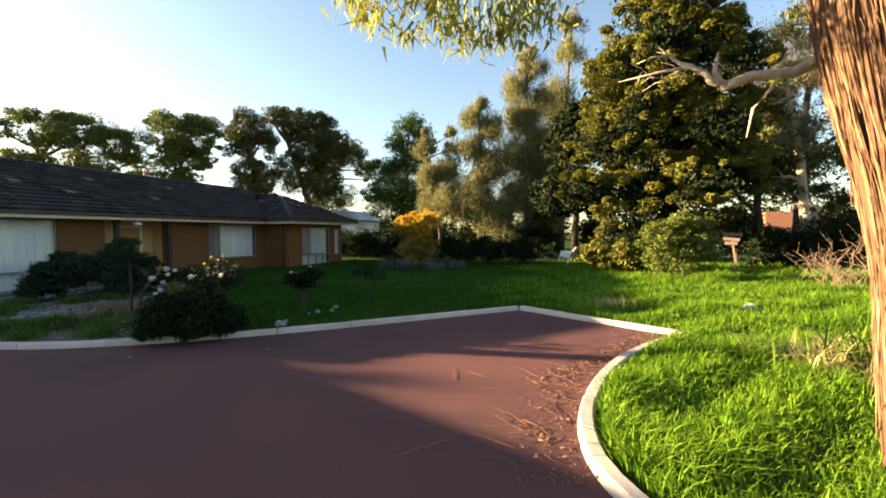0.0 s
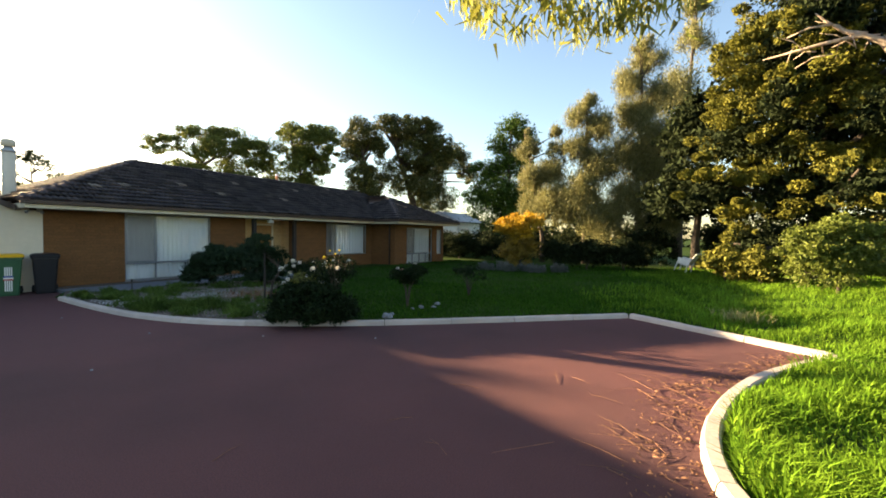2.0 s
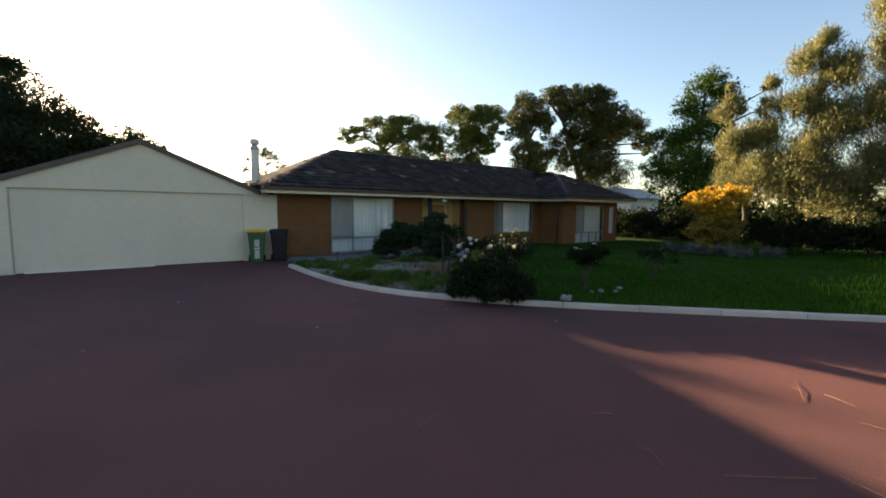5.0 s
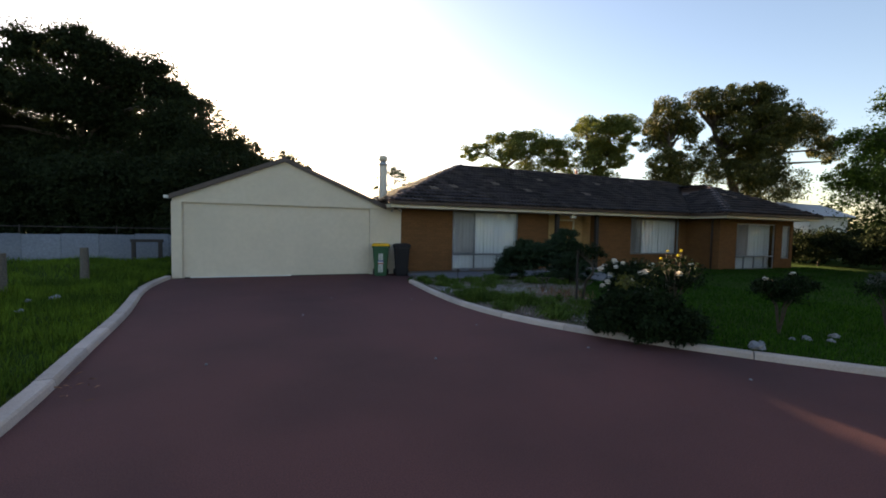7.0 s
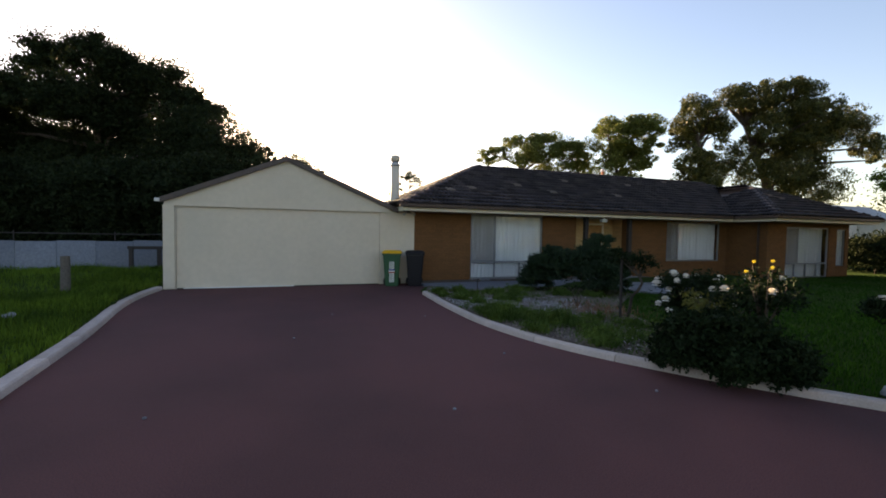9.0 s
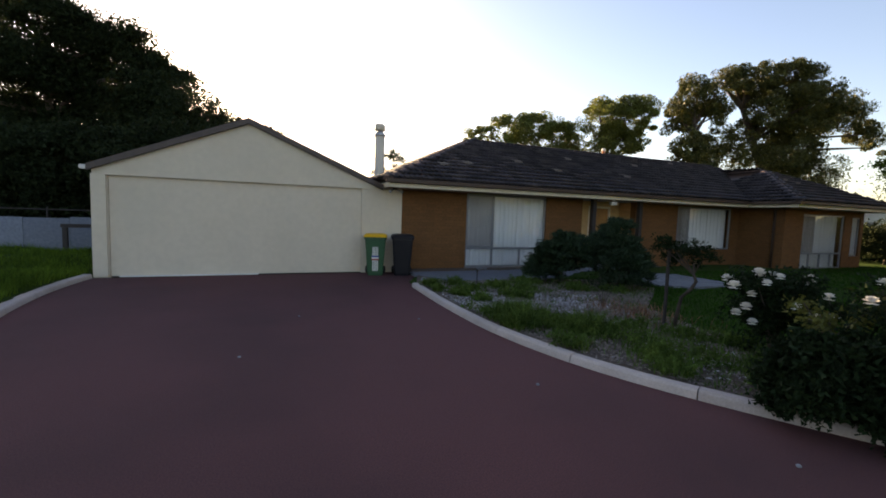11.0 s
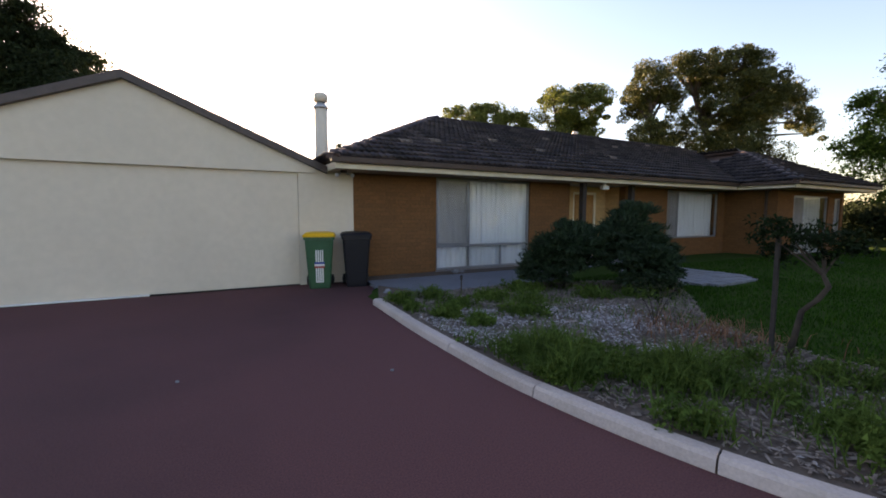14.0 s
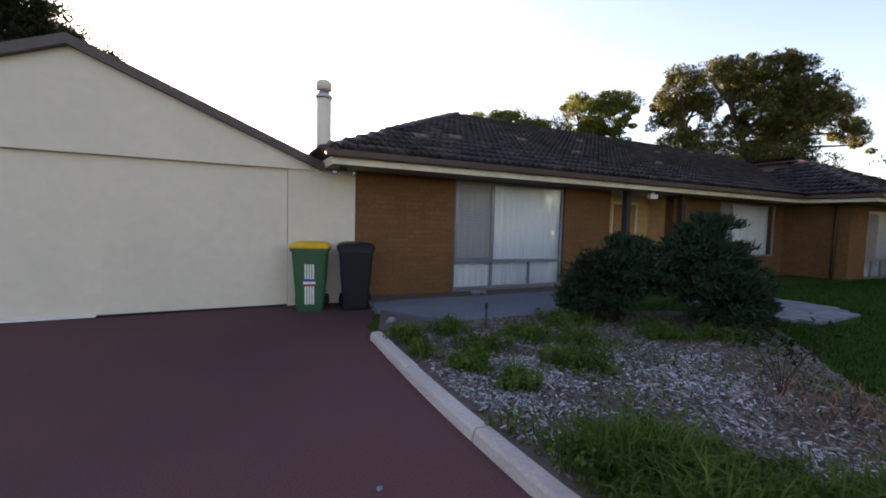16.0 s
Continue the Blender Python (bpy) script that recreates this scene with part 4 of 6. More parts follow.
# ---------------------------------------------------------------- wheelie bins
def wheelie_bin(name, label, at, rz, body_m, lid_m, decal):
    t = thing(name, label, "bin", at, rz, "wheelie bins")
    bm = bmesh.new()
    lv = ((0.0, 0.19, 0.21, 0.24), (0.06, 0.20, 0.225, 0.25), (0.85, 0.255, 0.30, 0.29), (0.93, 0.26, 0.305, 0.30), (0.935, 0.285, 0.33, 0.32), (0.985, 0.285, 0.33, 0.32))
    rings = []
    for z, hx, yf, yb in lv:
        r = 0.05
        ring = []
        for cx, cy, a0 in ((hx - r, yb - r, 0), (-hx + r, yb - r, 90), (-hx + r, -yf + r, 180), (hx - r, -yf + r, 270)):
            for k in range(4):
                an = radians(a0 + k * 30)
                ring.append(bm.verts.new((cx + r * math.cos(an), cy + r * math.sin(an), z)))
        rings.append(ring)
    for q0, q1 in zip(rings, rings[1:]):
        for k in range(16):
            bm.faces.new((q0[k], q0[(k + 1) % 16], q1[(k + 1) % 16], q1[k]))
    bm.faces.new(rings[0][::-1])
    bm.faces.new(rings[-1])
    part("body", bm, body_m, t)
    bm = bmesh.new()
    rings = []
    for z, g in ((0.986, 0.01), (1.02, 0.012), (1.055, -0.03), (1.07, -0.10)):
        hx, yf, yb, r = 0.285 + g, 0.335 + g, 0.33 + g, 0.05
        ring = []
        for cx, cy, a0 in ((hx - r, yb - r, 0), (-hx + r, yb - r, 90), (-hx + r, -yf + r, 180), (hx - r, -yf + r, 270)):
            for k in range(4):
                an = radians(a0 + k * 30)
                ring.append(bm.verts.new((cx + r * math.cos(an), cy + r * math.sin(an), z)))
        rings.append(ring)
    for q0, q1 in zip(rings, rings[1:]):
        for k in range(16):
            bm.faces.new((q0[k], q0[(k + 1) % 16], q1[(k + 1) % 16], q1[k]))
    bm.faces.new(rings[0][::-1])
    bm.faces.new(rings[-1])
    part("lid", bm, lid_m, t)
    part("handle", tube(bmesh.new(), [(-0.24, 0.33, 0.95), (-0.24, 0.39, 0.98), (0.24, 0.39, 0.98), (0.24, 0.33, 0.95)], [0.016] * 4, 8), body_m, t)
    for s in (-1, 1):
        wh = part("wheel", tube(bmesh.new(), [(0.20 * s, 0.27, 0.1), (0.205 * s, 0.27, 0.1), (0.25 * s, 0.27, 0.1), (0.26 * s, 0.27, 0.1)], [0.07, 0.1, 0.1, 0.07], 18), M_RUBBER, t)
        part("hub", tube(bmesh.new(), [(0.255 * s, 0.27, 0.1), (0.268 * s, 0.27, 0.1)], [0.045, 0.035], 12), M_DARK, wh)
    if decal:
        for i in range(4):
            x = -0.057 + i * 0.038
            yz = lambda z: -(0.225 + (z - 0.06) / 0.79 * 0.075) - 0.006
            bm = bmesh.new()
            for z0, z1 in ((0.12, 0.42), (0.50, 0.74)):
                bm.faces.new([bm.verts.new(p) for p in ((x - 0.012, yz(z0), z0), (x + 0.012, yz(z0), z0), (x + 0.012, yz(z1), z1), (x - 0.012, yz(z1), z1))])
            part("stripe", bm, M_WHITE, t, "pale printed stripe")
        for z0, z1, m, nm in ((0.40, 0.435, M_RED, "red printed band"), (0.437, 0.475, M_WHITE, "white printed band"), (0.477, 0.515, M_BLUE, "blue printed band")):
            bm = bmesh.new()
            bm.faces.new([bm.verts.new(p) for p in ((-0.09, yz(z0) - 0.003, z0), (0.09, yz(z0) - 0.003, z0), (0.09, yz(z1) - 0.003, z1), (-0.09, yz(z1) - 0.003, z1))])
            part("band", bm, m, t, nm)
    return t


wheelie_bin("recycling_bin", "green wheelie bin with yellow lid by the garage", (-0.80, -0.42, 0), -14, M_BIN_GREEN, M_BIN_YELLOW, True)
wheelie_bin("rubbish_bin", "black wheelie bin with black lid by the brick wall", (-0.12, -0.55, 0), -14, M_BIN_BLACK, M_BIN_BLACK, False)

# ---------------------------------------------------------------- fence, posts and yard beside the garage
fence = thing("fence", "pale grey corrugated fibre-cement boundary fence", "fence", kind="structure")
for i in range(24):
    x0 = -34 + i * 1.13
    vs, fs = [], []
    top = 1.12 + random.uniform(-0.03, 0.03)
    for k in range(15):
        x = x0 + 1.12 * k / 14
        yy = 5.3 + 0.03 * (k % 2)
        vs += [(x, yy, -0.05), (x, yy, top), (x, yy + 0.012, -0.05), (x, yy + 0.012, top)]
    for k in range(14):
        q = k * 4
        fs += [(q, q + 4, q + 5, q + 1), (q + 2, q + 3, q + 7, q + 6), (q + 1, q + 5, q + 7, q + 3)]
    part("sheet", mesh_of("sheet", vs, fs, M_FENCE), M_FENCE, fence)
part("top_rail", tube(bmesh.new(), [(-34, 5.6, 1.42), (-7, 5.6, 1.36)], [0.018, 0.018], 6), M_DARK, fence)
for i in range(10):
    part("post", tube(bmesh.new(), [(-33 + i * 2.9, 5.6, 0), (-33 + i * 2.9, 5.6, 1.45)], [0.022, 0.022], 6), M_DARK, fence)
for px, py, h, fat in ((-8.67, -0.73, 0.92, 1.15), (-8.98, -3.75, 0.97, 1.6)):
    t = thing("fence_post", "weathered grey timber post in the grass", "post", (px, py, 0), group="timber posts")
    part("shaft", tube(bmesh.new(), [(0, 0, -0.1), (0.01, 0, h * 0.5), (0.0, 0.02, h), (0, 0.02, h + 0.01)], [0.085 * fat, 0.082 * fat, 0.08 * fat, 0.05 * fat], 12, 0.05), M_POST, t)
frame_t = thing("hitching_rail", "low dark timber rail on two posts", "rail", (-8.55, 4.5, 0))
for s in (-0.42, 0.42):
    part("post", boxes((s - 0.06, s + 0.06, -0.06, 0.06, -0.05, 0.86), bevel=0.01), M_DARK, frame_t)
part("beam", boxes((-0.52, 0.52, -0.05, 0.05, 0.86, 0.97), bevel=0.012), M_DARK, frame_t)

yard = thing("timber_frame", "dark open timber frame standing behind the fence", "frame", (-15.6, 7.5, 0))
for px in (-1.3, 0.72):
    part("post", boxes((px - 0.06, px + 0.06, -0.06, 0.06, -0.05, 1.94), bevel=0.01), M_POST, yard)
part("beam", boxes((-1.6, 0.86, -0.05, 0.05, 1.94, 2.05), bevel=0.012), M_POST, yard)

# neighbour's shed beyond the end of the house
shed = thing("shed", "pale neighbouring shed with a low grey metal roof", "shed", (34.2, 6.0, 0))
part("wall", boxes((-2.2, 2.6, -1.5, 2.5, -0.1, 3.0)), M_SHED, shed)
part("door", boxes((-0.6, 0.5, -1.54, -1.5, 0, 2.1)), M_SHEDROOF, shed)
bm = bmesh.new()
vv = [bm.verts.new(p) for p in ((-2.6, -2.0, 3.05), (3.0, -2.0, 3.05), (3.0, 0.5, 4.1), (-2.6, 0.5, 4.1), (-2.6, 3.0, 3.05), (3.0, 3.0, 3.05))]
for f in ((0, 1, 2, 3), (3, 2, 5, 4), (0, 3, 4), (1, 5, 2), (0, 4, 5, 1)):
    bm.faces.new([vv[i] for i in f])
part("roof", bm, M_SHEDROOF, shed)
nb = thing("neighbour_house", "distant neighbouring house with a terracotta roof", "house", (53, -38, -0.7), 20)
part("wall", boxes((-5, 5, -6, 6, -0.1, 2.4)), M_SHED, nb)
bm = bmesh.new()
vv = [bm.verts.new(p) for p in ((-5.6, -6.6, 2.4), (5.6, -6.6, 2.4), (5.6, 6.6, 2.4), (-5.6, 6.6, 2.4), (0, -2, 4.6), (0, 2, 4.6))]
for f in ((0, 1, 4), (1, 2, 5, 4), (2, 3, 5), (3, 0, 4, 5), (0, 3, 2, 1)):
    bm.faces.new([vv[i] for i in f])
part("roof", bm, M_ORANGE, nb)

# ---------------------------------------------------------------- trees
DK = dict(clumps=80, clump=0.36, shell=0.3, puff=True, squash=0.7)
FARL = dict(away=(-7.6, -14.24, 1.42), **DK)
FARB = dict(away=(-4.3, -15.6, 0.72))
# near-black leaves carry the backlit darkness of the trees standing against the sun
tree("shade_tree", "huge dense dark evergreen tree with layered boughs behind the fence", (-21.5, 38), [(-21.9, 36.6, 17.7, 2.4), (-26.5, 39.8, 17.6, 2.3), (-19.3, 36.6, 16.0, 2.6), (-16.0, 37.1, 15.1, 2.8), (-12.6, 36.1, 13.2, 2.2), (-28.0, 36.9, 13.4, 2.3), (-23.5, 35.3, 12.4, 3.0), (-20.2, 39.5, 11.4, 4.0), (-13.5, 33.8, 9.4, 3.3), (-30.7, 38.6, 10.2, 2.6), (-29.0, 42.8, 8.6, 4.1), (-33.3, 40.6, 7.1, 2.9), (-23.2, 40.0, 6.1, 4.6), (-16.6, 35.8, 5.5, 3.8), (-10.8, 35.4, 7.8, 2.5), (-29.5, 37.3, 3.3, 3.9), (-25.5, 39.0, 1.8, 4.2), (-19.0, 38.7, 1.8, 4.0), (-35.4, 41.2, 2.6, 3.6), (-12.3, 36.1, 2.7, 3.4), (-32.3, 40.2, 10.6, 2.3), (-30.5, 39.5, 12.2, 2.0)], 330000, 0.33, M_DARKSHADED, 1, 0.55, group="dark trees", limbs=20, clumps=60, clump=0.46, shell=0.25, squash=0.58, swell=1.13)
tree("shade_tree", "broad olive-green tree further behind the fence", (-47.5, 53), [(-43.4, 51.1, 11.9, 2.7), (-47.4, 53.6, 13.1, 4.2), (-46.1, 52.1, 6.8, 5.5), (-52.3, 55.3, 13.7, 5.6), (-44.2, 52.6, 6.2, 2.8), (-50.9, 52.1, 4.5, 6.1)], 40000, 0.34, M_OAK, 2, 0.4, group="dark trees", clumps=44, clump=0.34, shell=0.4, puff=True, squash=0.6)
tree("shade_tree", "lower dark evergreen tree behind the garage", (-7, 13), [(-8.5, 13.6, 6.1, 2.0), (-7.3, 12.9, 5.4, 1.5), (-6.2, 12.4, 4.9, 1.2), (-6.5, 12.9, 3.4, 2.0)], 26000, 0.20, M_DARKSHADED, 4, 0.2, group="dark trees", **FARL)
tree("shade_tree", "small dark evergreen tree behind the garage", (-3.6, 11.6), [(-4.6, 11.8, 5.0, 0.9), (-3.6, 11.3, 4.2, 0.8), (-5.3, 11.8, 4.3, 0.9)], 5000, 0.2, M_DARKSHADED, 5, 0.14, group="dark trees", **FARL)
tree("gum_tree", "sparse distant gum tree behind the flue", (11.8, 44.5), [(9.6, 44.5, 7.4, 1.1), (13.9, 44.5, 7.0, 1.2), (11.6, 44.5, 9.0, 1.3), (12.8, 44.5, 8.4, 1.0), (10.6, 44.5, 5.8, 1.0), (13.2, 44.5, 5.6, 1.0)], 2600, 0.32, M_DARKSHADED, 7, 0.2, clumps=10, clump=0.5, aspect=0.3)
tree("umbrella_pine", "distant flat-topped green pine behind the house", (37, 56), [(33.3, 63.5, 16.4, 3.3), (35.9, 58.5, 17.0, 4.0), (38.6, 53.5, 16.6, 4.4), (40.7, 49.4, 15.2, 4.0), (37.6, 55.1, 13.2, 4.7), (41.5, 48, 11.5, 4.2), (35, 60, 11.5, 4.2), (38.5, 53, 9.5, 4.0)], 54000, 0.24, M_PINE, 8, 0.5, group="back trees", clumps=36, clump=0.34, swell=0.94, flat=0.75, squash=0.6, puff=True, **FARB)
tree("umbrella_pine", "distant round-topped green pine behind the house", (45.2, 41), [(44.3, 42.8, 16.8, 4.3), (46.1, 39.4, 16.6, 4.0), (45.2, 41, 13.0, 4.2), (45.0, 41.5, 9.0, 3.6)], 42000, 0.24, M_PINE, 9, 0.4, group="back trees", clumps=40, clump=0.34, swell=0.96, flat=0.9, squash=0.6, puff=True, **FARB)
OK_ = dict(group="back trees", clumps=40, clump=0.38, shell=0.5, squash=0.72, puff=True, swell=1.05)
tree("oak_tree", "rounded sun-tipped olive-green tree behind the house", (29.6, 13.8), [(28.6, 14.1, 11.5, 1.9), (28.7, 15.3, 10.1, 1.6), (30.3, 13.6, 10.1, 1.7), (28.2, 13.6, 7.5, 1.6), (32.8, 13.2, 7.1, 2.3), (29.0, 14.0, 5.2, 2.2)], 46000, 0.19, M_OAK, 10, 0.4, limbs=9, **OK_)
tree("oak_tree", "large spreading dark green tree with open boughs behind the house", (35.4, 11.0), [(32.7, 13.6, 13.3, 1.7), (34.7, 12.6, 13.1, 1.9), (34.1, 10.3, 12.6, 2.0), (35.6, 9.1, 11.1, 1.9), (40.6, 10.1, 10.7, 2.0), (36.0, 9.9, 9.4, 2.2), (34.0, 10.9, 10.3, 2.0), (42.8, 9.5, 9.2, 1.5), (41.1, 7.9, 7.9, 1.0), (34.5, 13.4, 9.6, 1.2), (35.7, 10.9, 7.6, 2.5), (36.5, 10.5, 5.2, 2.6)], 92000, 0.19, M_OAK, 11, 0.5, limbs=14, **OK_)
tree("broadleaf_tree", "fresh green broadleaf tree beyond the lawn", (31, -0.9), [(30.8, -1.5, 11.3, 1.1), (31.1, -0.1, 9.5, 1.2), (31.4, -2.4, 10.0, 1.2), (31.4, -1.0, 7.8, 1.6), (31.0, 0.5, 7.0, 1.3), (30.6, -2.5, 7.4, 1.4), (29.7, -0.6, 4.6, 2.1), (32.2, -1.9, 5.0, 2.1), (29.8, 1.4, 7.5, 0.7), (29.7, 1.2, 4.9, 1.2), (32.1, -0.6, 2.4, 2.1)], 48000, 0.19, M_BROAD, 12, 0.25, limbs=11, clumps=40, clump=0.5, shell=0.25, swell=1.15)
CS = dict(mode="up", aspect=0.16, clumps=44, clump=0.45, shell=0.3, squash=1.25, swell=0.98)
tree("casuarina", "tall feathery grey-green casuarina at the lawn edge", (23.8, -12.6), [(23.7, -12.5, 13.1, 0.8), (24.1, -12.8, 12.1, 1.1), (23.6, -11.9, 10.8, 1.1), (24.3, -13.3, 10.1, 1.3), (23.9, -12.3, 8.7, 1.5), (23.7, -13.6, 7.4, 1.5), (23.0, -11.7, 6.2, 1.5), (24.3, -13.2, 5.4, 1.8), (23.2, -12.0, 3.6, 1.6), (23.7, -13.7, 2.5, 1.5), (23.6, -10.8, 2.4, 1.3)], 95000, 0.2, M_CASU, 13, 0.2, group="casuarinas", limbs=11, **CS)
tree("casuarina", "feathery grey-green casuarina at the lawn edge", (22.2, -9.8), [(22.2, -9.8, 9.8, 0.6), (22.4, -9.3, 8.9, 0.9), (22.5, -10.4, 8.1, 1.0), (22.3, -9.2, 7.0, 1.1), (22.6, -10.2, 5.8, 1.3), (21.8, -9.7, 4.0, 1.5), (22.0, -10.8, 2.5, 1.3), (22.2, -8.7, 3.1, 1.2)], 62000, 0.2, M_CASU, 14, 0.17, group="casuarinas", limbs=8, **CS)
tree("casuarina", "lower feathery grey-green casuarina at the lawn edge", (22, -7.2), [(22.1, -7.9, 8.1, 0.5), (21.8, -6.0, 8.4, 0.4), (22.2, -8.0, 7.0, 0.8), (21.9, -6.2, 7.2, 0.7), (22.3, -7.5, 5.6, 1.1), (21.4, -6.7, 5.2, 0.9), (21.7, -8.1, 3.6, 1.3), (22.1, -6.6, 3.3, 1.1)], 45000, 0.2, M_CASU, 15, 0.14, group="casuarinas", limbs=8, **CS)
tree("casuarina", "very tall narrow grey-green casuarina further back", (35.6, -14.3), [(36.1, -15.2, 20.4, 1.2), (35.9, -14.9, 17.6, 1.5), (35.5, -13.9, 13.0, 2.2), (35.5, -14, 8.5, 2.4)], 30000, 0.3, M_CASU, 16, 0.3, group="casuarinas", **CS)
tree("pine_tree", "dark shaded conifer between the tall trees", (21.3, -15.6), [(21.1, -15.6, 6.6, 2.0), (20.8, -15.0, 3.6, 2.0), (21.3, -15.9, 8.4, 1.2)], 11000, 0.3, M_DARKSHADED, 17, 0.22, group="conifers", **DK)
CN = dict(mode="out", aspect=0.5, clumps=36, clump=0.19, shell=0.82, puff=True, squash=0.62)
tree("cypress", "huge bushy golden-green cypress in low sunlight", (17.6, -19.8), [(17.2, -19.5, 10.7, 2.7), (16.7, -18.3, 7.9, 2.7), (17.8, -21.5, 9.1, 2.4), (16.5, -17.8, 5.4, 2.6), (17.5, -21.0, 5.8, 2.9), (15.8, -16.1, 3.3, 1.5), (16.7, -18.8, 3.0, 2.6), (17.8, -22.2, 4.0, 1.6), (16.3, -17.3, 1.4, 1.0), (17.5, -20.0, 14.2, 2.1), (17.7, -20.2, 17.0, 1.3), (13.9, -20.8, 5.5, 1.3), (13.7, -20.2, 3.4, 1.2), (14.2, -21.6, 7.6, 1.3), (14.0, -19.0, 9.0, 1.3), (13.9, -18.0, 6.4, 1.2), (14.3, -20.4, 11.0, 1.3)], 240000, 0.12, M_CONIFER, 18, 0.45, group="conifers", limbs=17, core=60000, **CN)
tree("cypress", "dark shaded conifer at the back of the garden", (25, -28), [(24.8, -27.3, 8.5, 2.6), (25.2, -29.2, 4.6, 2.8), (24.5, -26.5, 4.3, 2.2), (25.2, -28.2, 12.2, 2.9), (25.5, -30.6, 2.4, 2.4), (25.2, -32.5, 7, 3)], 26000, 0.2, M_OAK, 19, 0.4, group="conifers", mode="out", aspect=0.5, clumps=30, clump=0.26, shell=0.5)
tree("garden_shrub", "rounded sunlit green shrub at the lawn edge", (12.5, -19.3), [(12.4, -18.9, 0.8, 1.0), (12.7, -19.7, 1.0, 0.85), (12.2, -18.4, 1.45, 0.75), (12.8, -19.8, 1.8, 0.65), (12.5, -19.2, 1.6, 0.9)], 26000, 0.10, M_BUSH, 20, 0.06, category="shrub", limbs=6, clumps=60, clump=0.33, shell=0.5)
climber = tree("golden_climber", "golden-leaved climber over a post at the lawn edge", (15.3, -8.2), [(15.2, -8.0, 2.15, 0.75), (15.6, -8.7, 2.2, 0.75), (14.9, -7.6, 2.05, 0.6), (15.3, -8.2, 1.75, 0.7)], 11000, 0.12, M_YELLOW, 21, 0.07, category="shrub", limbs=5, clumps=36, clump=0.4, shell=0.4)
part("dry_foliage", leaf_cloud("dry_foliage", [(0, 0, 1.25, 0.7), (0.1, -0.4, 1.0, 0.6), (-0.2, 0.4, 0.9, 0.6), (0, 0.1, 0.55, 0.6)], 8500, 0.11, M_GOLDBROWN, np.random.default_rng(23), clumps=36, clump=0.4, shell=0.4), M_GOLDBROWN, climber, "browner thin lower foliage")
tree("pine_tree", "dense dark conifer behind the sign", (21.2, -24.6), [(21.6, -22.8, 4.2, 2.2), (21.0, -25.2, 3.9, 1.5), (21.2, -25.5, 5.6, 2.0), (21.4, -24.4, 7.6, 2.0), (20.6, -22.6, 1.6, 1.6)], 26000, 0.2, M_OAK, 90, 0.25, group="conifers", **DK)
bare = thing("bare_tree", "half-dead leaning tree with bare peeling branches", "tree", (20.1, -26.3, 0))
rb = random.Random(91)
part("trunk", tube(bmesh.new(), [(0, 0, -0.1), (0.1, 0.2, 2.5), (-0.1, 0.5, 5), (-0.3, 1.1, 8), (-0.4, 1.4, 10.5)], [0.24, 0.2, 0.17, 0.11, 0.03], 10, 0.1, rb), M_DEADWOOD, bare, smooth=True)
for k in range(20):
    z = 2.0 + k * 0.42
    s0 = Vector((0.05 - 0.02 * k, 0.15 + 0.055 * k, z))
    dv = Vector((rb.uniform(-0.8, 0.8), rb.uniform(-0.4, 1.6) * (1 if k % 3 else -0.7), rb.uniform(-0.5, 0.8)))
    bm = tube(bmesh.new(), [s0, s0 + dv * 0.5 + Vector((0, 0, 0.15)), s0 + dv, s0 + dv * 1.5 + Vector((rb.uniform(-0.3, 0.3), rb.uniform(-0.3, 0.3), rb.uniform(-0.2, 0.3)))], [0.07, 0.05, 0.03, 0.008], 6, 0.1, rb)
    for _ in range(8):
        q = s0 + dv * rb.uniform(0.5, 1.2)
        e2 = q + Vector((rb.uniform(-0.5, 0.5), rb.uniform(-0.6, 0.6), rb.uniform(-0.4, 0.5)))
        tube(bm, [q, (q + e2) / 2 + Vector((0, 0, 0.08)), e2], [0.018, 0.012, 0.004], 5, 0, rb)
    part("limb", bm, M_DEADWOOD, bare)
part("crown", leaf_cloud("crown", [(-0.3, 1.2, 8.6, 1.4), (0.1, 0.6, 7.2, 1.0), (-0.4, 1.8, 10.2, 1.4), (0.4, 0.2, 9.6, 1.6), (0.1, -0.6, 7.6, 1.5), (-0.2, 1.0, 5.6, 1.2)], 15000, 0.13, M_STRAWLEAF, np.random.default_rng(92), aspect=0.2, clumps=14, clump=0.5, mode="up"), M_STRAWLEAF, bare)
# shrubs in shade take the near-black leaf, so their shade is coloured in
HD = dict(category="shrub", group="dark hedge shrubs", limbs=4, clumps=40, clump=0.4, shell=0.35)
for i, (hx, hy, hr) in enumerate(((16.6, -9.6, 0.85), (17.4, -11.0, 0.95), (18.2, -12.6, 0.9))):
    tree("hedge_shrub", "dark green shaded hedge shrub beside the lawn", (hx, hy), [(hx, hy, 0.75, hr), (hx + 0.3, hy - 0.5, 0.6, hr * 0.8), (hx, hy, 1.1, hr * 0.6)], 4500, 0.15, M_DARKSHADED, 22 + i, 0.05, **HD)
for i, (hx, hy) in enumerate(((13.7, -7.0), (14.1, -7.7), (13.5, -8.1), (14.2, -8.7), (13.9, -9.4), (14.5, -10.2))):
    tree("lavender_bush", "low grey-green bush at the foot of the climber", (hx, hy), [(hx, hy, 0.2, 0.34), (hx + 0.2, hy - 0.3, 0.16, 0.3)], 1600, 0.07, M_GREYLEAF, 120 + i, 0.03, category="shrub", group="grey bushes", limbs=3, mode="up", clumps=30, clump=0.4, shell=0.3)
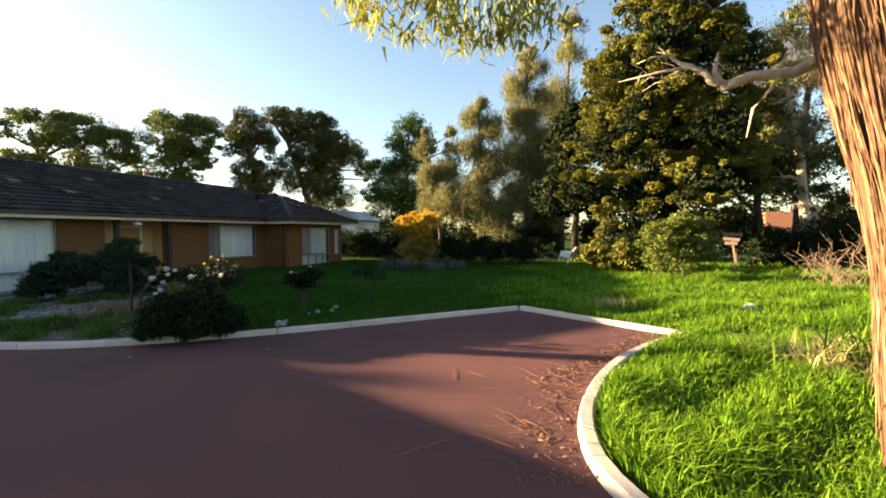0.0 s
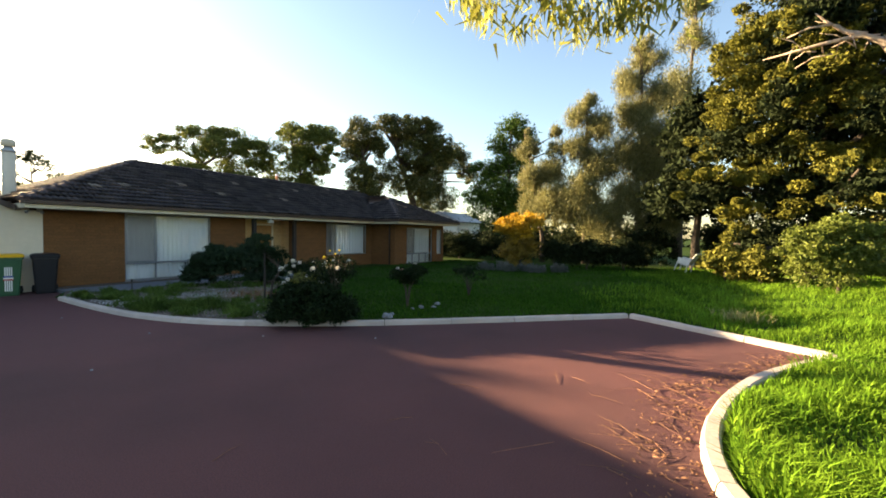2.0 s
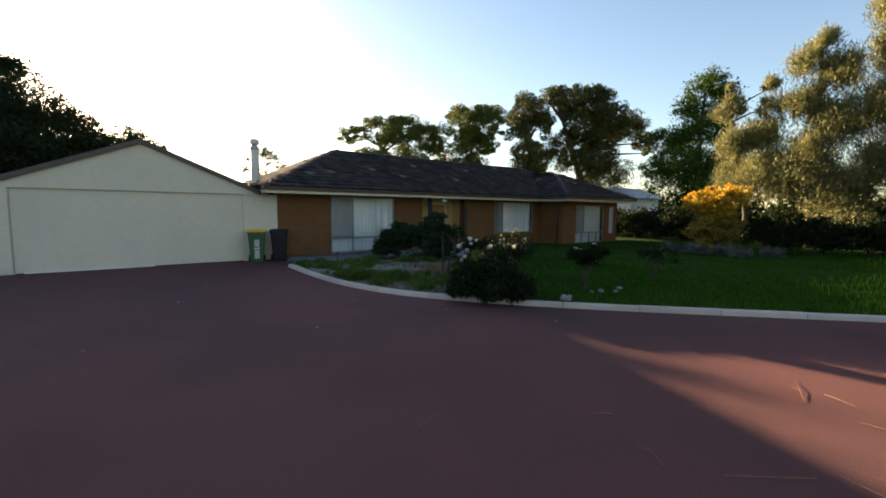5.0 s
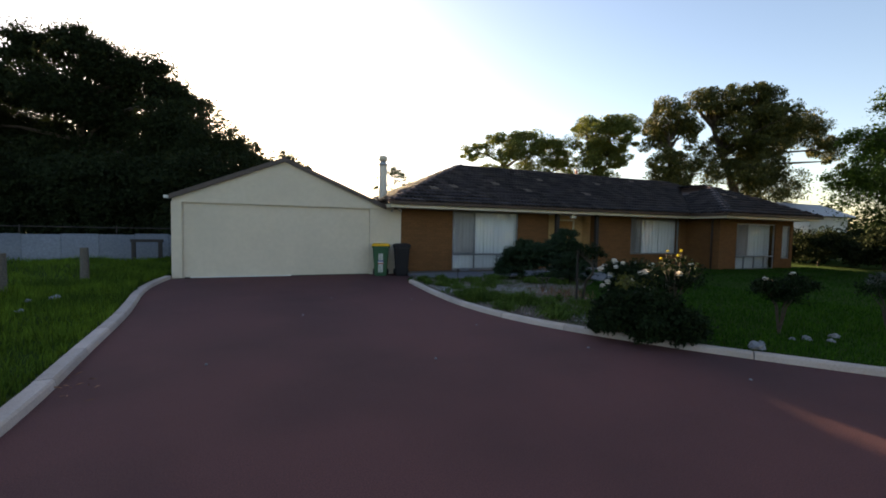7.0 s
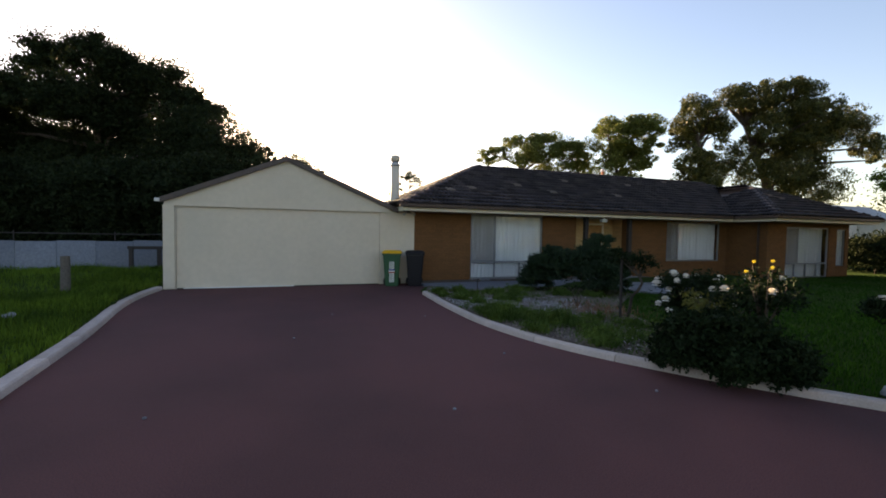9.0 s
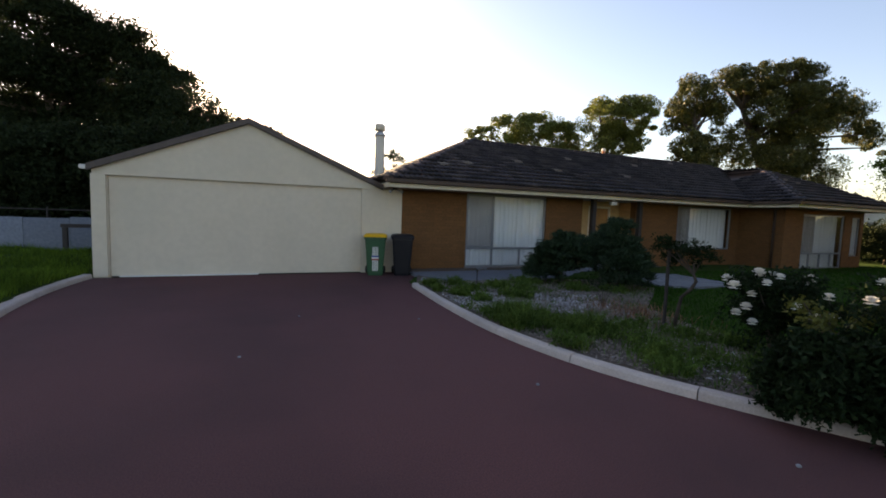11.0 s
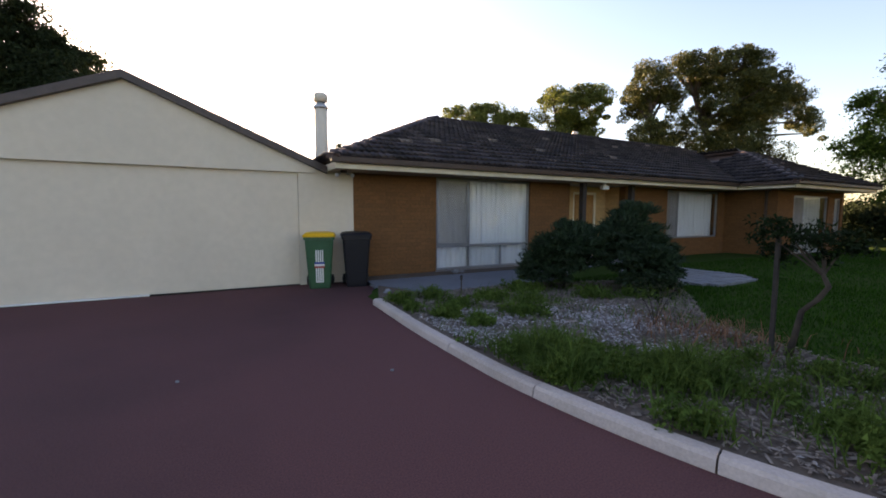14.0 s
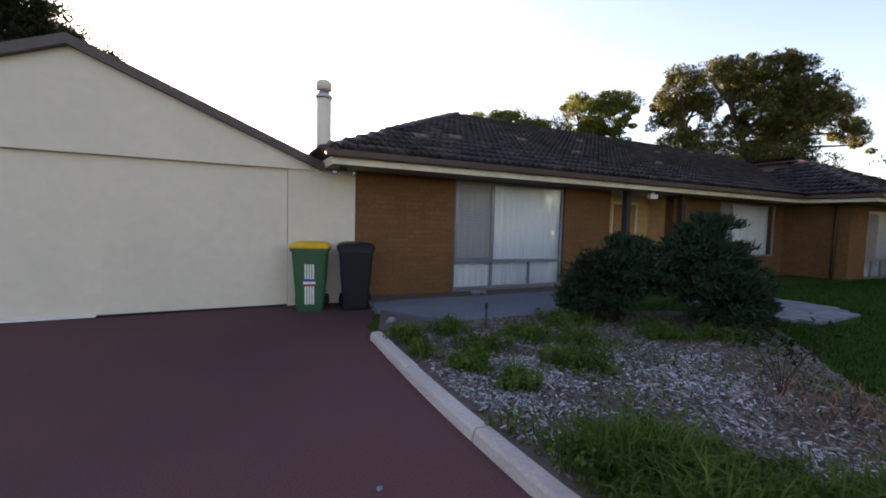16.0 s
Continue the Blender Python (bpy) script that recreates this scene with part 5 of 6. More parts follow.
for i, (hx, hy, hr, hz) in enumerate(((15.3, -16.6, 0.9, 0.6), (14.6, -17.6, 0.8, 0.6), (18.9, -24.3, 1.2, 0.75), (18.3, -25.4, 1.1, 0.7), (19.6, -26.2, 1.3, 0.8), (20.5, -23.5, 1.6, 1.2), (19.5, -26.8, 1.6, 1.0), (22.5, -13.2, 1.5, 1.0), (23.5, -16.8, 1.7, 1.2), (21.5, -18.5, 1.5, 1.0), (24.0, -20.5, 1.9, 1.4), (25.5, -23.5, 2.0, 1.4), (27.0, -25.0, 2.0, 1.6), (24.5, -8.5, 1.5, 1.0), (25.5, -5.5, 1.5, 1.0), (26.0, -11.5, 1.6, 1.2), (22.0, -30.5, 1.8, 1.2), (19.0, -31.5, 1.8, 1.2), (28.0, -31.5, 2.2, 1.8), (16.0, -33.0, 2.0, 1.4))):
    tree("under_shrub", "low dark shrub under the conifers", (hx, hy), [(hx, hy, hz, hr), (hx + 0.5, hy - 0.6, hz * 0.8, hr * 0.8)], 4500, 0.17, M_CONIFER if i < 2 else M_DARKSHADED, 30 + i, 0.05, category="shrub", group="under shrubs", limbs=4, clumps=40, clump=0.36, shell=0.45)

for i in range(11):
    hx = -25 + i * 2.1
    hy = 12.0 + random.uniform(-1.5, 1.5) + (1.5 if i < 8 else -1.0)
    tree("hedge_shrub", "dark shaded undergrowth behind the fence", (hx, hy), [(hx, hy, 1.6, 1.9), (hx + 0.9, hy + 0.3, 1.2, 1.6), (hx - 0.6, hy, 3.0, 1.8), (hx + 0.7, hy, 3.8, 1.6)], 15000, 0.2, M_DARKSHADED, 60 + i, 0.06, category="shrub", group="undergrowth", limbs=3, clumps=40, clump=0.42, shell=0.3)
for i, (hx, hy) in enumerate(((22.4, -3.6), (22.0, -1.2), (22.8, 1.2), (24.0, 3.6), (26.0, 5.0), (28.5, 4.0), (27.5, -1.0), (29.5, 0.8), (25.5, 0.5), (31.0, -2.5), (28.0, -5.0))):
    tree("hedge_shrub", "dark shaded shrub beside the neighbouring shed", (hx, hy), [(hx, hy, 0.9, 1.3), (hx + 0.9, hy - 0.8, 0.7, 1.1)], 5000, 0.18, M_DARKSHADED, 80 + i, 0.06, category="shrub", group="shed shrubs", limbs=3, clumps=40, clump=0.42, shell=0.3)

# far woods that close the horizon
rngw = np.random.default_rng(77)
wb_ = []
for i in range(150):
    an = i / 150 * math.tau
    rr_ = rngw.uniform(85, 120)
    wb_.append((rr_ * math.sin(an), rr_ * math.cos(an), rngw.uniform(1.0, 3.0), rngw.uniform(3.0, 5.5)))
woods = new("far_woods", leaf_cloud("far_woods", wb_, 42000, 1.3, M_DARKSHADED, rngw, clumps=8, clump=0.6, shell=0.2))
tagged(woods, "distant belt of dark green woodland", "woods", "", "stuff")


# ---- the gum tree beside the driveway
gum = thing("gum_tree", "stringy-barked gum tree with peeling orange-brown bark", "tree", (-0.78, -17.96, 0))
bm = bmesh.new()
gp_ = [(0, 0, -0.1), (0.0, 0.02, 0.4), (-0.03, 0.12, 1.2), (-0.07, 0.27, 2.1), (-0.08, 0.48, 3.2), (-0.1, 0.6, 4.5), (0.1, 0.8, 6.5), (0.0, 1.0, 9)]
tube(bm, gp_, [0.33, 0.27, 0.26, 0.27, 0.29, 0.28, 0.2, 0.08], 18, 0.06)
part("trunk", bm, M_BARKSHADE, gum, smooth=True)
rg = random.Random(5)
for grp in range(9):
    for k in range(30):
        bm = bmesh.new()
        an = rg.uniform(0, math.tau)
        z0 = rg.uniform(-0.05, 3.9)
        ln = rg.uniform(0.5, 1.5)
        pts, rad = [], []
        for s in range(5):
            z = z0 + ln * s / 4
            i = max(0, min(len(gp_) - 2, next((j for j in range(len(gp_) - 1) if gp_[j + 1][2] >= z), len(gp_) - 2)))
            u = (z - gp_[i][2]) / (gp_[i + 1][2] - gp_[i][2])
            cx, cy = gp_[i][0] * (1 - u) + gp_[i + 1][0] * u, gp_[i][1] * (1 - u) + gp_[i + 1][1] * u
            rr = 0.275 + 0.02 * math.sin(z * 3) + (0.05 * max(0, z - 2.1)) + rg.uniform(-0.004, 0.012) + (0.05 * rg.random() if s == 0 and k % 4 == 0 else 0)
            aa = an + 0.06 * math.sin(z * 2 + k)
            pts.append((cx + rr * math.cos(aa), cy + rr * math.sin(aa), z))
            rad.append(rg.uniform(0.005, 0.015) * (0.4 if s in (0, 4) else 1))
        tube(bm, pts, rad, 5, 0.2, rg)
        part("bark_strip", bm, M_STRINGY, gum)
bm = bmesh.new()
for k in range(700):
    an, z0, ln = rg.uniform(0, math.tau), rg.uniform(0, 4.2), rg.uniform(0.15, 0.7)
    pts = []
    for j in range(4):
        z = z0 + ln * j / 3
        i = next((i for i in range(len(gp_) - 1) if gp_[i + 1][2] >= z), len(gp_) - 2)
        u = (z - gp_[i][2]) / (gp_[i + 1][2] - gp_[i][2])
        rr = 0.288 + 0.02 * math.sin(z * 3) + 0.05 * max(0, z - 2.1) + (rg.uniform(0.01, 0.05) if j == 0 and k % 5 == 0 else rg.uniform(-0.004, 0.008))
        pts.append((gp_[i][0] * (1 - u) + gp_[i + 1][0] * u + rr * math.cos(an), gp_[i][1] * (1 - u) + gp_[i + 1][1] * u + rr * math.sin(an), z))
        an += rg.uniform(-0.03, 0.03)
    tube(bm, pts, [0.002, rg.uniform(0.003, 0.007), rg.uniform(0.003, 0.006), 0.0015], 4, 0.2, rg)
part("bark_fibre", bm, M_STRINGY, gum, "thin hanging shreds of bark")["kind"] = "stuff"
bm = bmesh.new()
tube(bm, [(0.0, 0.38, 3.12), (0.2, 0.58, 3.0), (0.3, 0.77, 2.92), (0.33, 1.04, 2.93), (0.33, 1.17, 2.88), (0.33, 1.24, 2.86)], [0.06, 0.048, 0.042, 0.037, 0.038, 0.026], 9, 0.1, rg)
tube(bm, [(0.33, 1.2, 2.88), (0.33, 1.31, 2.92), (0.33, 1.35, 2.99), (0.33, 1.45, 3.05), (0.34, 1.66, 3.04), (0.35, 1.98, 3.0)], [0.036, 0.03, 0.024, 0.018, 0.011, 0.003], 7, 0.08, rg)
tube(bm, [(0.33, 1.24, 2.9), (0.34, 1.28, 3.0), (0.33, 1.26, 3.14)], [0.03, 0.02, 0.007], 6, 0.08, rg)
tube(bm, [(0.33, 1.43, 3.05), (0.35, 1.53, 3.1), (0.37, 1.64, 3.21), (0.38, 1.69, 3.28)], [0.018, 0.014, 0.009, 0.003], 6, 0.08, rg)
tube(bm, [(0.36, 1.6, 3.17), (0.4, 1.72, 3.19), (0.44, 1.84, 3.16)], [0.009, 0.006, 0.003], 6, 0.08, rg)
for k in range(16):
    q = Vector((0.33 + rg.uniform(-0.02, 0.05), 1.2 + k * 0.04, 2.98 + rg.uniform(-0.04, 0.1)))
    e2 = q + Vector((rg.uniform(-0.15, 0.15), rg.uniform(-0.08, 0.25), rg.uniform(-0.16, 0.2)))
    tube(bm, [q, (q + e2) / 2 + Vector((0, 0, 0.03)), e2], [0.005, 0.0035, 0.0015], 5, 0, rg)
tube(bm, [(0.3, 0.86, 2.9), (0.32, 0.92, 2.8), (0.33, 1.02, 2.68), (0.32, 1.06, 2.46)], [0.014, 0.013, 0.011, 0.004], 6, 0.12, rg)
part("dead_branch", bm, M_DEADWOOD, gum, "bleached bare dead branch", True)
bm = bmesh.new()
tube(bm, [(-0.1, 0.5, 4.3), (-0.2, 1.5, 4.9), (-0.15, 2.6, 4.7), (-0.1, 3.3, 4.25), (-0.2, 3.9, 3.95)], [0.13, 0.09, 0.06, 0.035, 0.012], 8, 0.08, rg)
tube(bm, [(-0.15, 2.6, 4.7), (0.05, 3.0, 4.3), (0.1, 3.3, 3.9)], [0.04, 0.02, 0.006], 6, 0.08, rg)
for k in range(14):
    y = 2.5 + k * 0.12
    tube(bm, [(-0.15, y, 4.5 - k * 0.03), (-0.15 + rg.uniform(-0.3, 0.3), y + rg.uniform(-0.1, 0.2), 4.1), (-0.15 + rg.uniform(-0.4, 0.4), y + rg.uniform(-0.1, 0.3), 3.75)], [0.01, 0.007, 0.003], 5, 0, rg)
part("limb", bm, M_BARK, gum, smooth=True)
rge = np.random.default_rng(9)
ov = [(-0.3, 3.95, 3.55, 0.36), (-0.2, 3.45, 3.43, 0.4), (0.0, 3.05, 3.38, 0.42), (0.1, 2.75, 3.42, 0.4), (-0.2, 3.4, 4.2, 0.6), (0.2, 2.4, 4.4, 0.7)]
part("crown", leaf_cloud("crown", ov, 3000, 0.15, M_EUC, rge, aspect=0.16, clumps=22, clump=0.6, mode="droop", shell=0.2), M_EUC, gum)
up_ = [(0.3, 1.0, 8.5, 2.0), (-1.2, 0.5, 7.5, 1.6), (1.4, 1.2, 7.6, 1.6), (0.2, -0.8, 7.8, 1.8), (0, 2.2, 7.2, 1.3)]
part("crown", leaf_cloud("crown", up_, 7000, 0.18, M_EUC, rge, aspect=0.16, clumps=30, clump=0.4, mode="droop", shell=0.3), M_EUC, gum)

# dead twiggy branch lying in the grass
pile = thing("branch_pile", "tangle of bare dead branches lying on the grass", "branches", (11.0, -23.6, 0.05))
rg = random.Random(12)
for k in range(60):
    bm = bmesh.new()
    p = Vector((rg.uniform(-0.9, 0.9), rg.uniform(-1.2, 1.2), rg.uniform(0.0, 0.3)))
    dv = Vector((rg.uniform(-0.5, 0.5), rg.uniform(-0.5, 0.9), rg.uniform(0.1, 1.2))) * rg.uniform(0.8, 1.7)
    b1 = p + dv * 0.35 + Vector((rg.uniform(-0.2, 0.2), rg.uniform(-0.2, 0.2), rg.uniform(0, 0.15)))
    b2 = p + dv * 0.7 + Vector((rg.uniform(-0.25, 0.25), rg.uniform(-0.25, 0.25), rg.uniform(-0.1, 0.1)))
    tube(bm, [p, b1, b2, p + dv], [0.011, 0.008, 0.0055, 0.0025], 5, 0.1, rg)
    for q in (b1, b2):
        for _ in range(2):
            e2 = q + Vector((rg.uniform(-0.35, 0.35), rg.uniform(-0.35, 0.35), rg.uniform(-0.1, 0.35)))
            tube(bm, [q, (q + e2) / 2 + Vector((0, 0, 0.04)), e2], [0.006, 0.004, 0.002], 4, 0, rg)
    part("branch", bm, M_DRYBRANCH, pile)

# ---------------------------------------------------------------- garden plants by the house
JN = dict(category="shrub", group="junipers", limbs=6, mode="out", aspect=0.2, clumps=70, clump=0.26, shell=0.55, squash=0.45)
tree("juniper", "dark blue-green spreading juniper beside the path", (3.1, -3.0), [(3.0, -2.95, 0.65, 0.65), (3.35, -3.1, 0.75, 0.6), (2.8, -2.8, 0.45, 0.55), (3.1, -3.0, 1.05, 0.35)], 30000, 0.11, M_JUNIPER, 41, 0.06, **JN)
tree("juniper", "taller dark blue-green juniper beside the path", (4.25, -3.55), [(4.15, -3.5, 0.85, 0.7), (4.5, -3.6, 0.7, 0.6), (4.3, -3.5, 1.3, 0.45), (4.0, -4.0, 0.45, 0.6), (4.55, -3.9, 0.4, 0.5)], 34000, 0.11, M_JUNIPER, 42, 0.06, **JN)
tree("kerb_shrub", "dense dark shrub spilling over the kerb", (1.15, -9.45), [(1.0, -9.3, 0.36, 0.45), (1.2, -9.65, 0.36, 0.46), (0.85, -9.2, 0.42, 0.36), (1.05, -9.45, 0.48, 0.34), (1.4, -9.9, 0.25, 0.38), (0.8, -9.1, 0.28, 0.32), (0.74, -9.35, 0.26, 0.3), (1.0, -9.72, 0.24, 0.32), (1.25, -10.05, 0.2, 0.26), (0.58, -9.3, 0.2, 0.26), (0.82, -9.85, 0.18, 0.26)], 38000, 0.06, M_ROSELEAF, 43, 0.05, category="shrub", limbs=6, clumps=70, clump=0.33, shell=0.45)


def flower(parent, p, r, material, seed):
    rr = random.Random(seed)
    bm = bmesh.new()
    for ring, (n, tilt, sc) in enumerate(((6, -0.25, 0.85), (6, 0.35, 1.0), (6, 0.85, 1.0), (5, 1.25, 0.9))):
        for k in range(n):
            an = k / n * math.tau + ring * 0.6 + rr.uniform(-0.1, 0.1)
            o = Vector((math.cos(an), math.sin(an), 0))
            s = Vector((-math.sin(an), math.cos(an), 0)) * r * 0.5 * sc
            c0 = Vector(p)
            e = o * r * math.cos(tilt) * sc + Vector((0, 0, r * math.sin(tilt) * sc))
            vs = [bm.verts.new(c0), bm.verts.new(c0 + e * 0.6 + s), bm.verts.new(c0 + e * 1.0 + s * 0.4), bm.verts.new(c0 + e * 1.0 - s * 0.4), bm.verts.new(c0 + e * 0.6 - s)]
            bm.faces.new(vs)
    part("bloom", bm, material, parent)


def rose(label, at, h, spread, n, blooms, seed, stake=False, leafm=None, zfrac=0.45, full=False, cane=0.016):
    rr, rng = random.Random(seed), np.random.default_rng(seed)
    t = thing("rose_bush", label, "rose bush", at, group="roses")
    tips = []
    for k in range(6):
        bm = bmesh.new()
        an = k / 6 * math.tau + rr.uniform(-0.4, 0.4)
        e = Vector((math.cos(an) * spread * rr.uniform(0.5, 1), math.sin(an) * spread * rr.uniform(0.5, 1), h * rr.uniform(0.75, 1)))
        tube(bm, [(0, 0, -0.02), (e.x * 0.25, e.y * 0.25, h * zfrac), e], [cane, cane * 0.7, cane * 0.3], 6, 0.1, rr)
        part("cane", bm, M_BARK, t)
        tips.append(e)
    blobs = [(e.x * 0.9, e.y * 0.9, e.z * 0.88, spread * 0.45) for e in tips] + [(0, 0, h * 0.65, spread * 0.6)]
    if full:
        blobs += [(e.x * 0.7, e.y * 0.7, e.z * 0.5, spread * 0.5) for e in tips] + [(0, 0, h * 0.3, spread * 0.7)]
    part("foliage", leaf_cloud("foliage", blobs, n, 0.055, leafm or M_ROSELEAF, rng, clumps=14, clump=0.6, shell=0.1), leafm or M_ROSELEAF, t)
    for k, (m, r) in enumerate(blooms):
        e = tips[k % 6] * (rr.uniform(1.2, 1.42) if full and k % 3 else 1.0)
        if full and k % 3:
            e.z = h * rr.uniform(0.5, 0.95)
        flower(t, e + Vector((rr.uniform(-0.06, 0.06), rr.uniform(-0.06, 0.06), 0.03 + 0.04 * (k // 6))), r, m, seed + k)
    return t


W_, P_, Y_ = M_PETAL, M_PEACH, M_YPETAL
rose("rose bush with white blooms behind the kerb shrub", (1.75, -9.35, 0.08), 1.05, 0.5, 2200, [(W_, 0.06)] * 5, 51)
rose("low shrub with pale lime leaf tips in the kerb shrub", (1.4, -9.05, 0.08), 0.84, 0.32, 600, [], 52, leafm=M_LIMELEAF, zfrac=0.7)
rose("tall thin rose bush with small yellow blooms", (1.6, -9.6, 0.08), 1.26, 0.22, 450, [(Y_, 0.03)] * 5, 58)
lawn_rose = rose("rose bush with white blooms near the lawn", (2.25, -8.1, 0.08), 0.95, 0.5, 8000, [(W_, 0.075)] * 10, 57, full=True)
rf = random.Random(61)
for k in range(8):
    an = radians(rf.uniform(150, 235))
    flower(lawn_rose, Vector((math.cos(an) * rf.uniform(0.55, 0.68), math.sin(an) * rf.uniform(0.55, 0.68), 0.45 + 0.075 * k)), rf.uniform(0.05, 0.08), W_, 80 + k)
rose("small rose bush with pale and peach blooms on the lawn", (3.3, -10.1, 0.08), 0.95, 0.36, 7000, [(W_, 0.06), (P_, 0.08), (W_, 0.06), (W_, 0.05)], 53)
rose("sparse leggy rose bush on the lawn", (5.7, -10.4, 0.07), 0.8, 0.45, 1100, [], 54)
std = thing("standard_rose", "standard rose with a bent woody trunk beside a stake", "rose bush", (2.2, -6.82, 0.08))
rs = random.Random(55)
part("trunk", tube(bmesh.new(), [(0, 0, -0.05), (0.02, -0.04, 0.25), (0.03, -0.07, 0.45), (0.08, -0.17, 0.58), (0.1, -0.23, 0.7), (0.07, -0.17, 0.86)], [0.031, 0.027, 0.025, 0.024, 0.023, 0.015], 9, 0.12, rs), M_BARK, std, smooth=True)
heads = []
for k in range(7):
    e = Vector((0.05 + rs.uniform(-0.2, 0.2), -0.04 + 0.28 * (k / 3 - 1) + rs.uniform(-0.06, 0.06), rs.uniform(0.95, 1.32)))
    part("cane", tube(bmesh.new(), [(0.08, -0.19, 0.8), ((0.08 + e.x) / 2, (e.y - 0.19) / 2, 0.98), e], [0.013, 0.009, 0.004], 6, 0.1, rs), M_BARK, std)
    heads.append((e.x, e.y, e.z, 0.15))
part("foliage", leaf_cloud("foliage", heads, 1900, 0.05, M_ROSELEAF, np.random.default_rng(55), clumps=9, clump=0.6, shell=0.2), M_ROSELEAF, std)
flower(std, Vector(heads[1][:3]), 0.03, P_, 55)
stake = thing("garden_stake", "dark metal garden stake beside a rose", "stake", (2.15, -6.7, 0.05))
part("shaft", boxes((-0.018, 0.018, -0.018, 0.018, 0, 1.28), bevel=0.003), M_DARK, stake)
rose("sparse bare rose bush in the mulch bed", (2.1, -5.5, 0.08), 0.6, 0.4, 160, [], 56, zfrac=0.3, cane=0.007)
light = thing("garden_light", "short black garden light stake at the bed edge", "garden light", (1.0, -2.75, 0.06))
part("shaft", tube(bmesh.new(), [(0, 0, 0), (0, 0, 0.30)], [0.012, 0.012], 8), M_DARK, light)
part("head", tube(bmesh.new(), [(0, 0, 0.28), (0, 0, 0.34), (0, 0, 0.36)], [0.022, 0.024, 0.008], 10), M_DARK, light)


def rock(at, r, seed, label="pale rough rock at the garden edge", material=None):
    rr = random.Random(seed)
    bm = bmesh.new()
    bmesh.ops.create_icosphere(bm, subdivisions=3, radius=r)
    for v in bm.verts:
        v.co *= 1 + 0.55 * noise.noise(v.co / r * 1.2 + Vector((seed, 0, 0))) + 0.22 * noise.noise(v.co / r * 4)
        v.co.z *= 0.72
        v.co.z = max(v.co.z, -r * 0.3)
    ob = new("rock", bm_mesh("rock", bm, material or M_ROCK))
    ob.matrix_world = pose(*at, 0, 0, rr.uniform(0, 360))
    tagged(ob, label, "rock", "garden rocks")


rock((1.95, -10.6, 0.13), 0.095, 3, "pale blue-white upright rock behind the kerb")
for i, (rx, ry, r) in enumerate(((2.3, -10.45, 0.045), (3.25, -10.5, 0.06), (3.45, -10.7, 0.045), (3.85, -10.55, 0.06), (3.0, -10.45, 0.04))):
    rock((rx, ry, 0.11), r, 10 + i)
rock((2.25, -0.42, 0.10), 0.09, 21, "white stone on the soil under the window")
rock((2.45, -0.36, 0.09), 0.06, 22, "white stone on the soil under the window")
rock((0.0, -1.95, 0.08), 0.06, 23)
for i, (rx, ry, r) in enumerate(((-7.82, -4.53, 0.09), (-7.75, -5.82, 0.06), (-7.9, -6.5, 0.05), (-8.1, -4.75, 0.06))):
    rock((rx, ry, 0.2), r * 0.8, 30 + i, "pale stone half hidden in the rough grass")
rock((6.1, -19.2, 0.07), 0.17, 40, "flat grey stone lying in the long grass", M_PAVER)

# white garden chair and mailbox at the lawn's end
ch = thing("garden_chair", "white painted garden chair tipped at the lawn edge", "chair", (18.5, -15.1, 0.05), -70)
ch.matrix_world = pose(18.5, -15.1, 0.12, -14, 0, 158)
for sx in (-0.24, 0.24):
    for sy, h in ((-0.22, 0.42), (0.22, 0.42)):
        part("leg", tube(bmesh.new(), [(sx * 1.15, sy * 1.2, 0), (sx, sy, h)], [0.028, 0.034], 8), M_CHAIR, ch)
    part("armrest", boxes((sx - 0.03, sx + 0.03, -0.26, 0.24, 0.62, 0.65), bevel=0.008), M_CHAIR, ch)
    part("side_panel", boxes((sx - 0.014, sx + 0.014, -0.25, 0.3, 0.34, 0.622), bevel=0.006), M_CHAIR, ch)
for k in range(5):
    part("seat_slat", boxes((-0.29, 0.29, -0.26 + k * 0.1, -0.168 + k * 0.1, 0.42, 0.45), bevel=0.006), M_CHAIR, ch)
for k in range(6):
    bm = boxes((-0.275 + k * 0.092, -0.19 + k * 0.092, -0.014, 0.014, 0, 0.62), bevel=0.006)
    bm.transform(pose(0, 0.24, 0.43, -22, 0, 0))
    part("back_slat", bm, M_CHAIR, ch)
mb = thing("sign_post", "weathered brown timber board sign on a leaning post", "sign", (15.1, -21.75, 0.05), -107)
bm = boxes((-0.04, 0.04, -0.035, 0.035, -0.1, 1.66), bevel=0.008)
bm.transform(pose(0, 0, 0, 0, -7, 0))
part("post", bm, M_SIGN, mb)
for k, (z, w, tilt) in enumerate(((1.56, 0.33, 4), (1.37, 0.27, 6), (1.21, 0.21, 3))):
    bm = boxes((-w, w, -0.012, 0.012, -0.065, 0.065), bevel=0.008)
    bm.transform(pose(-0.17 - 0.02 * k, -0.055, z, 0, tilt, 0))
    part("board", bm, M_SIGN, mb)


# ---------------------------------------------------------------- grass, litter
rng = np.random.default_rng(4)
DRIVE_A, BED_A = DRIVE, BED
HOUSE_A = [(-7.0, -0.3), (-6.95, 7.5), (18.95, 7.5), (18.95, -1.7), (13.8, -1.7), (13.8, -0.05), (9.3, -0.05), (9.3, -0.5), (8.7, -1.05), (6.0, -1.3), (4.5, -2.15), (3.0, -2.4), (0.3, -2.4), (0.1, -0.3)]


def scatter(x0, x1, y0, y1, per_m2, ok):
    n = int((x1 - x0) * (y1 - y0) * per_m2)
    x, y = rng.uniform(x0, x1, n), rng.uniform(y0, y1, n)
    keep = ~inside(DRIVE_A, x, y) & ~inside(HOUSE_A, x, y) & ok(x, y)
    x, y = x[keep], y[keep]
    return np.stack((x, y, ground_height(x, y) - 0.01), 1)


